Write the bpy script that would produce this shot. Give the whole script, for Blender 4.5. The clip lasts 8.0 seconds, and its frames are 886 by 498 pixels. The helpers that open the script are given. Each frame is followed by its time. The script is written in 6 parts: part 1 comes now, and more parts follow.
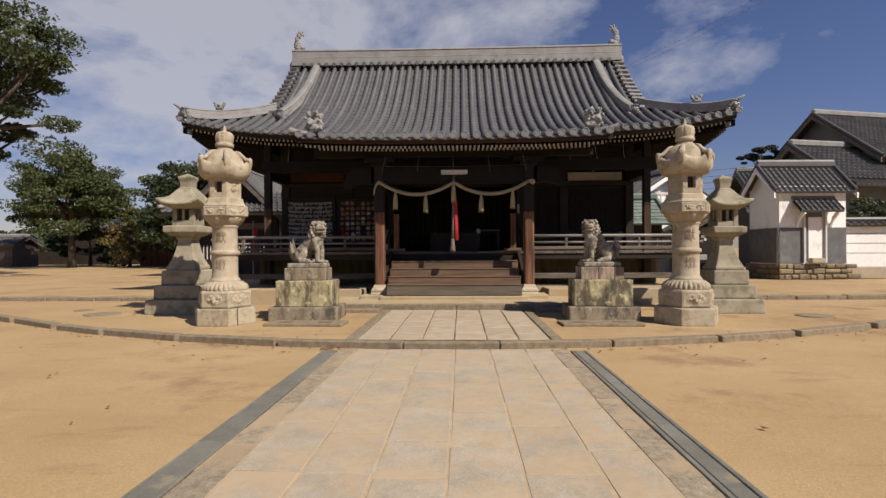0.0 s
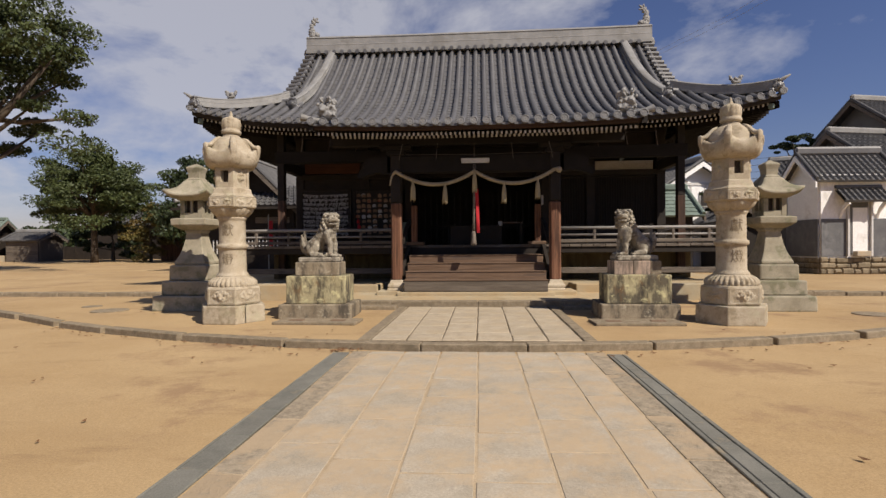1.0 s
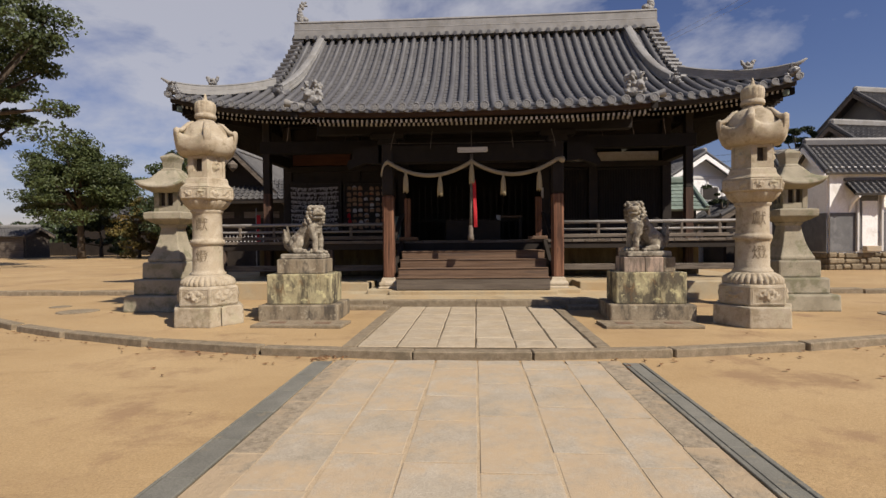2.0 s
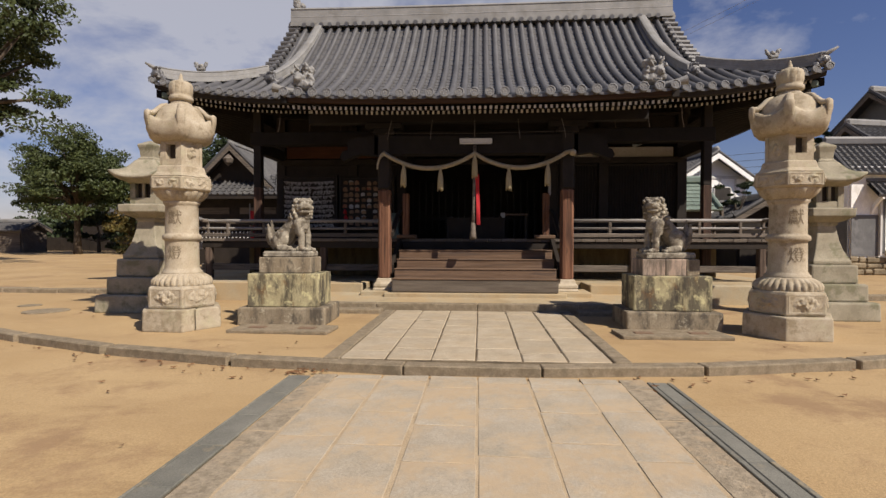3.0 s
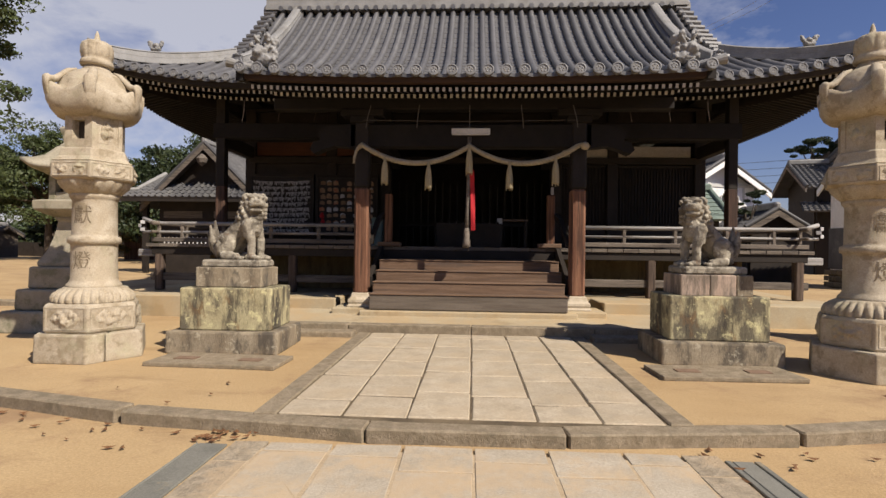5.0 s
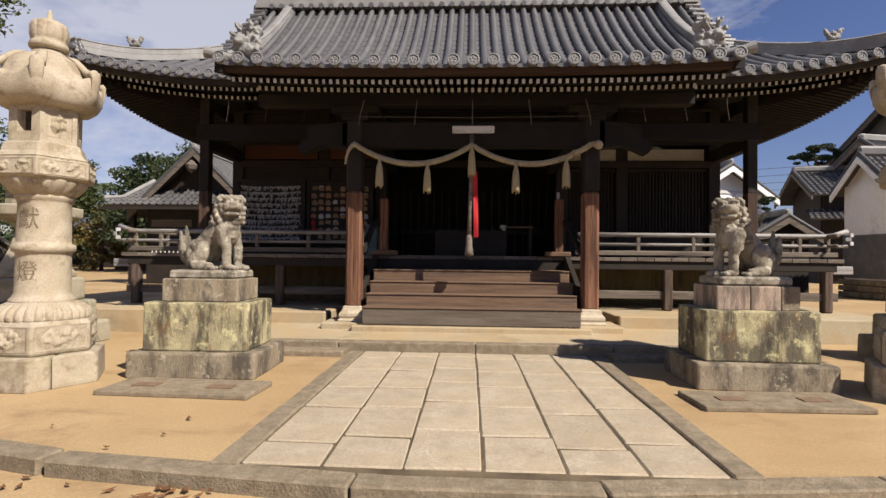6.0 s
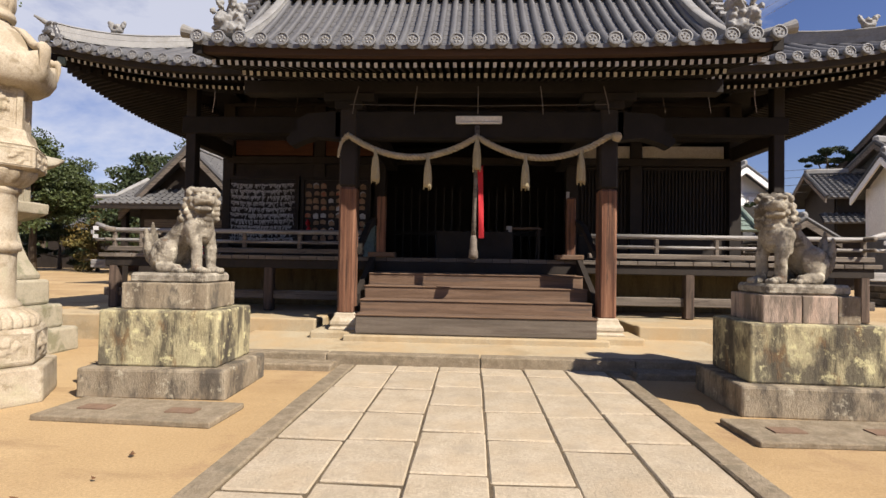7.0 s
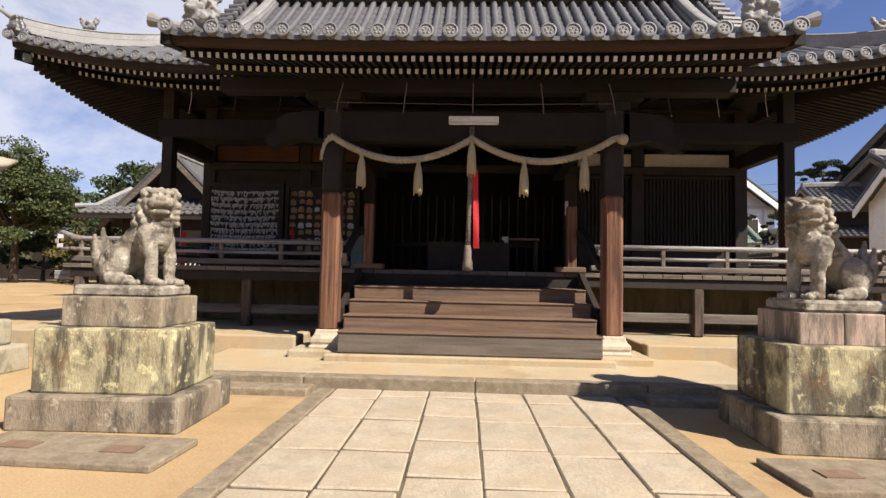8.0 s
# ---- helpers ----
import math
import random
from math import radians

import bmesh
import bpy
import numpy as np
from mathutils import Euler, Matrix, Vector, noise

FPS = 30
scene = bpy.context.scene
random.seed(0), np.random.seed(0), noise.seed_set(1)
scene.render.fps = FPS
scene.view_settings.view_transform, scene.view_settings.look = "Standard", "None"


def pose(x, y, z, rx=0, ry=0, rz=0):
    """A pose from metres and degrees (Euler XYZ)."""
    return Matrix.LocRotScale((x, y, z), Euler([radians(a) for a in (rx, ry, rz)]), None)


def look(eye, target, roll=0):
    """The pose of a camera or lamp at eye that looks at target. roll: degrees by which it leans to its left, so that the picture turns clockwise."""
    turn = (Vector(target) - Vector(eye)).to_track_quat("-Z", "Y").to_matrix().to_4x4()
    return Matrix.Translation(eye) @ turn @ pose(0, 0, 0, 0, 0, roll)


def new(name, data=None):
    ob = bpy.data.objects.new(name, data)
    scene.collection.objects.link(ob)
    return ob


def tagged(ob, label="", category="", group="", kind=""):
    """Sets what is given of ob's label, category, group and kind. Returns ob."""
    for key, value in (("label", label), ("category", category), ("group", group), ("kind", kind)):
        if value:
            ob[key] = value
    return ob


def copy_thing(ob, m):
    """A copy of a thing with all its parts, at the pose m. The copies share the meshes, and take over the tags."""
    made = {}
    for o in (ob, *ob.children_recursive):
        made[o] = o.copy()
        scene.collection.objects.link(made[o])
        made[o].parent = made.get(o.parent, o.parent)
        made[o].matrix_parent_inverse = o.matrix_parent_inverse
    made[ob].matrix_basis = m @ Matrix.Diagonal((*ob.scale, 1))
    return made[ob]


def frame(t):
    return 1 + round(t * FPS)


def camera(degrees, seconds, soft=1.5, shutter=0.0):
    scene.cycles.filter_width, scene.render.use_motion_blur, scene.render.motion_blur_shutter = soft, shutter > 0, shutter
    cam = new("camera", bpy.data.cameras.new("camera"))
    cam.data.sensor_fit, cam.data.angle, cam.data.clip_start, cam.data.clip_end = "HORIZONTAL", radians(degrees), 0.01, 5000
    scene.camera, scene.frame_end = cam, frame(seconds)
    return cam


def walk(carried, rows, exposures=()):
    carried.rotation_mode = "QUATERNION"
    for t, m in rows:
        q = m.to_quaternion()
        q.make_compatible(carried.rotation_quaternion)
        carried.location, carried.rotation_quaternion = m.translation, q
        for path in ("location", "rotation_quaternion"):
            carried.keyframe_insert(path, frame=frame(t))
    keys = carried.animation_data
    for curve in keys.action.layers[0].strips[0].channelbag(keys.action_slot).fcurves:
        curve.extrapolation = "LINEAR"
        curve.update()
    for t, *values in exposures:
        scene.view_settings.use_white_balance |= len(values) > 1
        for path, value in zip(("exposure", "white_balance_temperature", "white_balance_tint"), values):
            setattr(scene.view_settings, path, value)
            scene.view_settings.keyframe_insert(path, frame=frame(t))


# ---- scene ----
cam = camera(81.0, 8.0)
# seconds, place, yaw, pitch, roll
ROWS = [
    (0, 0.180, 0.000, 1.468, 2.01, 0.08, -0.32),
    (0.5, 0.168, 0.347, 1.439, 3.33, 0.72, -0.13),
    (1, 0.127, 0.715, 1.441, 4.14, -0.53, -0.47),
    (2.5, 0.080, 1.904, 1.432, 3.47, -1.08, -0.55),
    (3, 0.098, 2.327, 1.410, 4.01, -1.10, 0.11),
    (3.5, 0.102, 2.740, 1.410, 3.36, -1.07, 0.21),
    (4, 0.103, 3.148, 1.418, 2.76, -0.98, 0.35),
    (4.5, 0.092, 3.572, 1.404, 3.14, -0.58, 0.76),
    (6, -0.036, 4.761, 1.372, 2.83, 1.00, 0.61),
    (6.5, -0.044, 5.131, 1.378, 2.66, 1.34, 0.61),
    (7, -0.061, 5.498, 1.369, 3.11, 1.33, 0.95),
    (7.5, -0.059, 5.818, 1.356, 2.47, 1.32, 0.81),
    (8, -0.067, 6.107, 1.357, 2.42, 2.78, 1.14),
]
# seconds, stops, kelvin, tint
EXPOSURES = [(0.0, 0.43, 6500, 13), (3.0, 0.47, 6500, 13), (4.5, 0.60, 6500, 13), (6.5, 0.88, 6400, 13), (8.0, 1.13, 6380, 13)]
walk(cam, [(t, pose(x, y, z, 0, 0, yaw) @ pose(0, 0, 0, 90 + pitch, 0, 0) @ pose(0, 0, 0, 0, 0, roll)) for t, x, y, z, yaw, pitch, roll in ROWS], EXPOSURES)

# ---- light ----
SUN_TO = Vector((0.57, -0.44, 0.70)).normalized()
world = bpy.data.worlds.new("sky")
scene.world = world
world.use_nodes = True
wn, wl = world.node_tree.nodes, world.node_tree.links
wn.clear()
w_out, w_bg = wn.new("ShaderNodeOutputWorld"), wn.new("ShaderNodeBackground")
w_sky = wn.new("ShaderNodeTexSky")
w_sky.sky_type, w_sky.sun_disc = "NISHITA", False
w_sky.sun_elevation = math.asin(SUN_TO.z)
w_sky.sun_rotation = math.atan2(SUN_TO.x, SUN_TO.y)
w_sky.air_density, w_sky.dust_density, w_sky.ozone_density = 1.25, 0.05, 5.0
w_bg.inputs["Strength"].default_value = 0.05
# thin broken clouds, flat layers seen from below
w_tc, w_sep = wn.new("ShaderNodeTexCoord"), wn.new("ShaderNodeSeparateXYZ")
wl.new(w_tc.outputs["Generated"], w_sep.inputs[0])


def wmath(op, a, b):
    n = wn.new("ShaderNodeMath")
    n.operation = op
    for i, v in enumerate((a, b)):
        if isinstance(v, (int, float)):
            n.inputs[i].default_value = v
        else:
            wl.new(v, n.inputs[i])
    return n.outputs[0]


w_h = wmath("ADD", wmath("MAXIMUM", w_sep.outputs["Z"], 0.0), 0.42)
w_xy = wn.new("ShaderNodeCombineXYZ")
wl.new(wmath("DIVIDE", w_sep.outputs["X"], w_h), w_xy.inputs[0])
wl.new(wmath("DIVIDE", w_sep.outputs["Y"], w_h), w_xy.inputs[1])
w_n = wn.new("ShaderNodeTexNoise")
w_n.inputs["Scale"].default_value, w_n.inputs["Detail"].default_value, w_n.inputs["Roughness"].default_value = 2.6, 9.0, 0.60
w_n.inputs["Distortion"].default_value = 0.25
wl.new(w_xy.outputs[0], w_n.inputs["Vector"])
# the cloud deck is denser towards the west (-x)
w_bias = wmath("MULTIPLY", w_sep.outputs["X"], -0.26)
w_r = wn.new("ShaderNodeMapRange")
w_r.inputs["From Min"].default_value, w_r.inputs["From Max"].default_value = 0.44, 0.64
w_r.inputs["To Max"].default_value = 0.72
w_bias = wmath("ADD", w_bias, wmath("MULTIPLY", w_sep.outputs["Y"], 0.16))
w_bias = wmath("SUBTRACT", w_bias, 0.175)
# and thicker overhead than low down
w_bias = wmath("ADD", w_bias, wmath("MULTIPLY", wmath("SUBTRACT", wmath("MINIMUM", w_sep.outputs["Z"], 0.4), 0.22), 0.45))
wl.new(wmath("ADD", w_n.outputs["Fac"], w_bias), w_r.inputs["Value"])
w_mix = wn.new("ShaderNodeMix")
w_mix.data_type = "RGBA"
wl.new(w_r.outputs[0], w_mix.inputs["Factor"])
w_tone = wn.new("ShaderNodeMix")
w_tone.data_type, w_tone.blend_type = "RGBA", "MULTIPLY"
w_tone.inputs["Factor"].default_value = 1.0
wl.new(w_sky.outputs[0], w_tone.inputs["A"])
w_tone.inputs["B"].default_value = (0.86, 0.78, 0.98, 1)
wl.new(w_tone.outputs["Result"], w_mix.inputs["A"])
w_mix.inputs["B"].default_value = (8.2, 8.3, 8.8, 1)
wl.new(w_mix.outputs["Result"], w_bg.inputs["Color"])
wl.new(w_bg.outputs[0], w_out.inputs[0])

sun = new("sun", bpy.data.lights.new("sun", "SUN"))
sun.data.energy, sun.data.angle, sun.data.color = 4.6, radians(0.6), (1.0, 0.915, 0.785)
sun.matrix_world = look(SUN_TO * 60, (0, 0, 0))

# ---- materials ----


def mat(name, c1, c2, scale=3.0, rough=0.85, bump=0.15, fine=60.0, stain=None, stain_scale=1.2, stain_amt=0.5, metal=0.0, stretch=(1, 1, 1), rnd=0.0, bdist=0.01, coords="Object", spec=0.3):
    """A surface of two tones, mottled at two scales, with fine relief and, if given, stains."""
    c1, c2, stain = (tuple(0.72 * v for v in c) if c else None for c in (c1, c2, stain))
    m = bpy.data.materials.new(name)
    m.use_nodes = True
    n, l = m.node_tree.nodes, m.node_tree.links
    p = n["Principled BSDF"]
    p.inputs["Roughness"].default_value, p.inputs["Metallic"].default_value = rough, metal
    p.inputs["Specular IOR Level"].default_value = spec
    tc, mp = n.new("ShaderNodeTexCoord"), n.new("ShaderNodeMapping")
    mp.inputs["Scale"].default_value = stretch
    l.new(tc.outputs[coords], mp.inputs[0])
    vec = mp.outputs[0]
    if rnd:
        info = n.new("ShaderNodeObjectInfo")
        ofs = n.new("ShaderNodeVectorMath")
        ofs.operation = "MULTIPLY_ADD"
        l.new(info.outputs["Random"], ofs.inputs[0])
        ofs.inputs[1].default_value = (37, 19, 11)
        l.new(vec, ofs.inputs[2])
        vec = ofs.outputs[0]

    def tex(s, detail, rgh=0.6):
        t = n.new("ShaderNodeTexNoise")
        t.inputs["Scale"].default_value, t.inputs["Detail"].default_value, t.inputs["Roughness"].default_value = s, detail, rgh
        l.new(vec, t.inputs["Vector"])
        return t.outputs["Fac"]

    def ramp(v, a, b):
        r = n.new("ShaderNodeMapRange")
        r.inputs["From Min"].default_value, r.inputs["From Max"].default_value = a, b
        l.new(v, r.inputs["Value"])
        return r.outputs[0]

    def mix(f, a, b, kind="MIX"):
        x = n.new("ShaderNodeMix")
        x.data_type, x.blend_type = "RGBA", kind
        for sock, v in (("Factor", f), ("A", a), ("B", b)):
            if isinstance(v, (int, float)):
                x.inputs[sock].default_value = v
            elif isinstance(v, tuple):
                x.inputs[sock].default_value = (*v, 1)
            else:
                l.new(v, x.inputs[sock])
        return x.outputs["Result"]

    big, small = tex(scale, 6), tex(fine, 4, 0.7)
    col = mix(ramp(big, 0.35, 0.65), c1, c2)
    grain = n.new("ShaderNodeMapRange")
    grain.inputs["From Min"].default_value, grain.inputs["From Max"].default_value = 0.3, 0.7
    grain.inputs["To Min"].default_value, grain.inputs["To Max"].default_value = 0.78, 1.18
    l.new(small, grain.inputs["Value"])
    gcol = n.new("ShaderNodeCombineColor")
    for i in range(3):
        l.new(grain.outputs[0], gcol.inputs[i])
    col = mix(1.0, col, gcol.outputs[0], "MULTIPLY")
    if stain:
        mask = ramp(tex(stain_scale, 8, 0.7), 0.62 - 0.22 * stain_amt, 0.70 - 0.22 * stain_amt)
        f = n.new("ShaderNodeMath")
        f.operation = "MULTIPLY"
        l.new(mask, f.inputs[0])
        f.inputs[1].default_value = 0.85
        col = mix(f.outputs[0], col, stain)
    if rnd:
        v = n.new("ShaderNodeMapRange")
        v.inputs["To Min"].default_value, v.inputs["To Max"].default_value = 1 - rnd, 1 + rnd
        l.new(info.outputs["Random"], v.inputs["Value"])
        vc = n.new("ShaderNodeCombineColor")
        for i in range(3):
            l.new(v.outputs[0], vc.inputs[i])
        col = mix(1.0, col, vc.outputs[0], "MULTIPLY")
    l.new(col, p.inputs["Base Color"])
    if bump:
        b = n.new("ShaderNodeBump")
        b.inputs["Strength"].default_value, b.inputs["Distance"].default_value = bump, bdist
        s = n.new("ShaderNodeMath")
        l.new(big, s.inputs[0])
        l.new(small, s.inputs[1])
        l.new(s.outputs[0], b.inputs["Height"])
        l.new(b.outputs[0], p.inputs["Normal"])
    return m


SAND = mat("sand", (0.48, 0.325, 0.158), (0.57, 0.405, 0.212), 0.35, 0.95, 0.35, 60, (0.36, 0.23, 0.125), 0.45, 0.34, bdist=0.02)


def patches(m, colour, scale, lo, hi, amount, stretch=(1, 1, 1)):
    """Lays uneven patches of dust or damp over a surface."""
    n, l = m.node_tree.nodes, m.node_tree.links
    p = n["Principled BSDF"]
    old = p.inputs["Base Color"].links[0].from_socket
    tc, mp, t = n.new("ShaderNodeTexCoord"), n.new("ShaderNodeMapping"), n.new("ShaderNodeTexNoise")
    mp.inputs["Scale"].default_value = stretch
    l.new(tc.outputs["Object"], mp.inputs[0])
    l.new(mp.outputs[0], t.inputs["Vector"])
    t.inputs["Scale"].default_value, t.inputs["Detail"].default_value, t.inputs["Roughness"].default_value = scale, 7, 0.68
    r, x = n.new("ShaderNodeMapRange"), n.new("ShaderNodeMix")
    r.inputs["From Min"].default_value, r.inputs["From Max"].default_value, r.inputs["To Max"].default_value = lo, hi, amount
    l.new(t.outputs["Fac"], r.inputs["Value"])
    x.data_type = "RGBA"
    l.new(r.outputs[0], x.inputs["Factor"])
    l.new(old, x.inputs["A"])
    x.inputs["B"].default_value = (*colour, 1)
    l.new(x.outputs["Result"], p.inputs["Base Color"])


patches(SAND, (0.24, 0.155, 0.078), 0.45, 0.50, 0.70, 0.5, (0.55, 1.4, 1))
patches(SAND, (0.22, 0.14, 0.072), 1.5, 0.57, 0.68, 0.5, (0.4, 1.6, 1))
patches(SAND, (0.42, 0.30, 0.16), 5.0, 0.56, 0.72, 0.5)
GRANITE = mat("granite_paving", (0.48, 0.395, 0.275), (0.57, 0.48, 0.35), 3.5, 0.88, 0.8, 48, (0.44, 0.37, 0.27), 6.0, 0.3, rnd=0.05)
GRANITE_OLD = mat("granite_worn", (0.43, 0.37, 0.275), (0.55, 0.475, 0.365), 2.6, 0.9, 0.4, 60, (0.55, 0.42, 0.27), 1.1, 0.62, rnd=0.05)
patches(GRANITE_OLD, (0.43, 0.32, 0.195), 2.2, 0.46, 0.62, 0.7)
patches(GRANITE_OLD, (0.27, 0.24, 0.19), 5.5, 0.53, 0.70, 0.55)
patches(GRANITE_OLD, (0.40, 0.35, 0.27), 14.0, 0.50, 0.66, 0.4)
patches(GRANITE, (0.43, 0.33, 0.21), 2.0, 0.48, 0.70, 0.55)
patches(GRANITE, (0.22, 0.18, 0.13), 16.0, 0.56, 0.72, 0.45)
KERB = mat("kerb_stone", (0.255, 0.20, 0.13), (0.37, 0.30, 0.205), 9, 0.92, 0.9, 50, (0.22, 0.18, 0.12), 5.0, 0.35, rnd=0.05)
JOINT = mat("joint_earth", (0.47, 0.36, 0.225), (0.59, 0.46, 0.30), 4, 0.95, 0.3, 90)
DRAIN = mat("drain_concrete", (0.185, 0.18, 0.15), (0.25, 0.24, 0.20), 3, 0.85, 0.3, 80, (0.38, 0.31, 0.2), 2, 0.3, rnd=0.1)
LANTERN = mat("lantern_granite", (0.46, 0.38, 0.265), (0.58, 0.50, 0.375), 5, 0.9, 0.5, 70, (0.33, 0.265, 0.17), 4.5, 0.42, rnd=0.04)
LANTERN_MOSS = mat("mossy_granite", (0.34, 0.30, 0.215), (0.47, 0.42, 0.31), 3, 0.92, 0.5, 70, (0.23, 0.22, 0.135), 2.4, 0.45, rnd=0.08)
PEDESTAL = mat("lichen_granite", (0.40, 0.345, 0.20), (0.57, 0.51, 0.30), 5.0, 0.92, 0.6, 55, (0.10, 0.085, 0.065), 2.0, 0.62, rnd=0.08, stretch=(1, 1, 0.55))
PEDESTAL_GREY = mat("weathered_granite", (0.27, 0.215, 0.145), (0.40, 0.335, 0.235), 5, 0.92, 0.6, 60, (0.11, 0.095, 0.075), 2.4, 0.55, rnd=0.1, stretch=(1, 1, 0.5))
STATUE = mat("statue_stone", (0.26, 0.225, 0.17), (0.44, 0.395, 0.31), 7, 0.92, 0.7, 60, (0.12, 0.10, 0.075), 4, 0.55, rnd=0.08)
CONCRETE = mat("platform_stone", (0.46, 0.38, 0.25), (0.56, 0.48, 0.33), 1.2, 0.9, 0.25, 60, (0.36, 0.29, 0.18), 1.4, 0.4)
patches(CONCRETE, (0.40, 0.275, 0.135), 0.9, 0.40, 0.62, 0.65)
TILE = mat("kawara_tile", (0.112, 0.110, 0.113), (0.148, 0.146, 0.147), 1.2, 0.40, 0.12, 30, (0.17, 0.17, 0.17), 0.9, 0.3, rnd=0.10, spec=0.5)
PAN = mat("kawara_pan_tile", (0.115, 0.112, 0.114), (0.155, 0.152, 0.154), 1.5, 0.5, 0.15, 40, (0.145, 0.14, 0.135), 1.2, 0.3, spec=0.5)
FAR_TILE = mat("old_house_tile", (0.075, 0.074, 0.076), (0.115, 0.112, 0.112), 1.5, 0.6, 0.15, 30, (0.14, 0.135, 0.125), 1.0, 0.35, spec=0.4)
PLASTER_RIDGE = mat("ridge_tile", (0.27, 0.265, 0.255), (0.36, 0.355, 0.34), 2.0, 0.6, 0.2, 50, (0.25, 0.24, 0.22), 1.5, 0.4)
CREST = mat("eave_disc", (0.17, 0.17, 0.175), (0.24, 0.24, 0.24), 20, 0.6, 0.1, 90, rnd=0.12)
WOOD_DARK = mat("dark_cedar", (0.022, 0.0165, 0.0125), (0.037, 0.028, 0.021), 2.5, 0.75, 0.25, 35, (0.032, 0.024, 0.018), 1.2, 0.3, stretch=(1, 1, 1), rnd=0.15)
# darker copy of the cedar: shade under the eaves put into the colour
WOOD_SHADED = mat("shaded_rafter", (0.012, 0.0095, 0.0075), (0.021, 0.016, 0.0125), 2.5, 0.85, 0.2, 35, rnd=0.15)
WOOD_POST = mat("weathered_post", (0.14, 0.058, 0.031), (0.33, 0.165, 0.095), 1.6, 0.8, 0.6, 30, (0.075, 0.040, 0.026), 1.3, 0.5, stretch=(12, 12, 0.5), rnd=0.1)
WOOD_CORNER = mat("sunlit_column", (0.06, 0.035, 0.024), (0.14, 0.075, 0.048), 1.6, 0.8, 0.5, 30, (0.04, 0.026, 0.02), 1.3, 0.5, stretch=(12, 12, 0.5), rnd=0.1)
WOOD_STEP = mat("step_timber", (0.145, 0.087, 0.052), (0.235, 0.150, 0.096), 2.0, 0.8, 0.3, 40, (0.12, 0.085, 0.065), 1.5, 0.45, stretch=(0.6, 9, 9), rnd=0.08)
WOOD_GREY = mat("silvered_timber", (0.14, 0.115, 0.09), (0.24, 0.20, 0.16), 2.0, 0.8, 0.3, 40, (0.08, 0.062, 0.05), 1.6, 0.45, stretch=(0.6, 9, 9), rnd=0.15)
WOOD_EAVE = mat("eave_board", (0.036, 0.018, 0.011), (0.06, 0.03, 0.018), 1.8, 0.75, 0.2, 30, stretch=(0.5, 8, 8), rnd=0.1)
WOOD_YELLOW = mat("skirting_board", (0.16, 0.115, 0.05), (0.23, 0.17, 0.08), 2, 0.8, 0.2, 30, (0.09, 0.065, 0.035), 1.5, 0.4, stretch=(3, 3, 0.6))
WHITE = mat("white_paint", (0.74, 0.72, 0.68), (0.82, 0.80, 0.77), 4, 0.7, 0.05, 40)
WHITE_OLD = mat("aged_white_paint", (0.50, 0.475, 0.43), (0.62, 0.59, 0.54), 4, 0.8, 0.05, 40, rnd=0.12)
PLASTER = mat("white_plaster", (1.10, 1.085, 1.05), (1.16, 1.145, 1.115), 1.0, 0.85, 0.1, 30, (0.85, 0.82, 0.76), 0.6, 0.35)
PANEL_CREAM = mat("cream_plaster", (0.52, 0.47, 0.38), (0.60, 0.55, 0.46), 3, 0.85, 0.1, 40)
PANEL_RED = mat("red_ochre_board", (0.10, 0.037, 0.016), (0.14, 0.053, 0.022), 2, 0.8, 0.1, 30, stretch=(1, 8, 8))
ROPE = mat("straw_rope", (0.42, 0.35, 0.23), (0.54, 0.46, 0.32), 14, 0.9, 0.5, 130)
STRAW = mat("straw_tassel", (0.44, 0.36, 0.21), (0.56, 0.47, 0.29), 10, 0.9, 0.6, 120, stretch=(6, 6, 0.6))
RED_CLOTH = mat("red_cloth", (0.50, 0.02, 0.03), (0.58, 0.03, 0.035), 6, 0.8, 0.1, 80)
PAPER = mat("white_paper", (0.48, 0.47, 0.46), (0.62, 0.61, 0.60), 8, 0.85, 0.1, 60, rnd=0.1)
EMA = mat("votive_wood", (0.27, 0.17, 0.10), (0.40, 0.26, 0.16), 5, 0.75, 0.1, 60, (0.45, 0.10, 0.05), 4, 0.25, rnd=0.25)
BLACK = mat("blackish_board", (0.03, 0.026, 0.023), (0.05, 0.042, 0.036), 3, 0.8, 0.1, 40)
GREY_BOARD = mat("grey_board", (0.15, 0.15, 0.155), (0.20, 0.20, 0.20), 2, 0.8, 0.1, 40, (0.26, 0.26, 0.26), 0.9, 0.3)
RUBBLE = mat("rubble_stone", (0.24, 0.19, 0.12), (0.36, 0.29, 0.19), 2.5, 0.92, 0.5, 40, (0.15, 0.12, 0.08), 2, 0.4, rnd=0.2)
COPPER = mat("green_copper", (0.17, 0.22, 0.185), (0.24, 0.30, 0.25), 2, 0.6, 0.1, 30)
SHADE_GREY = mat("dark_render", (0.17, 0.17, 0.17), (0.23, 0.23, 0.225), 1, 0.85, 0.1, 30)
BARK = mat("bark", (0.08, 0.06, 0.042), (0.14, 0.11, 0.08), 4, 0.95, 0.8, 30, stretch=(3, 3, 0.5))
LEAF = mat("leaf", (0.042, 0.060, 0.018), (0.092, 0.115, 0.034), 0.7, 0.6, 0.0, 6)
LEAF_DARK = mat("leaf_dark", (0.026, 0.042, 0.016), (0.058, 0.080, 0.026), 0.6, 0.6, 0.0, 5)
LEAF_AUTUMN = mat("leaf_autumn", (0.11, 0.105, 0.028), (0.19, 0.125, 0.03), 0.6, 0.65, 0.0, 5)
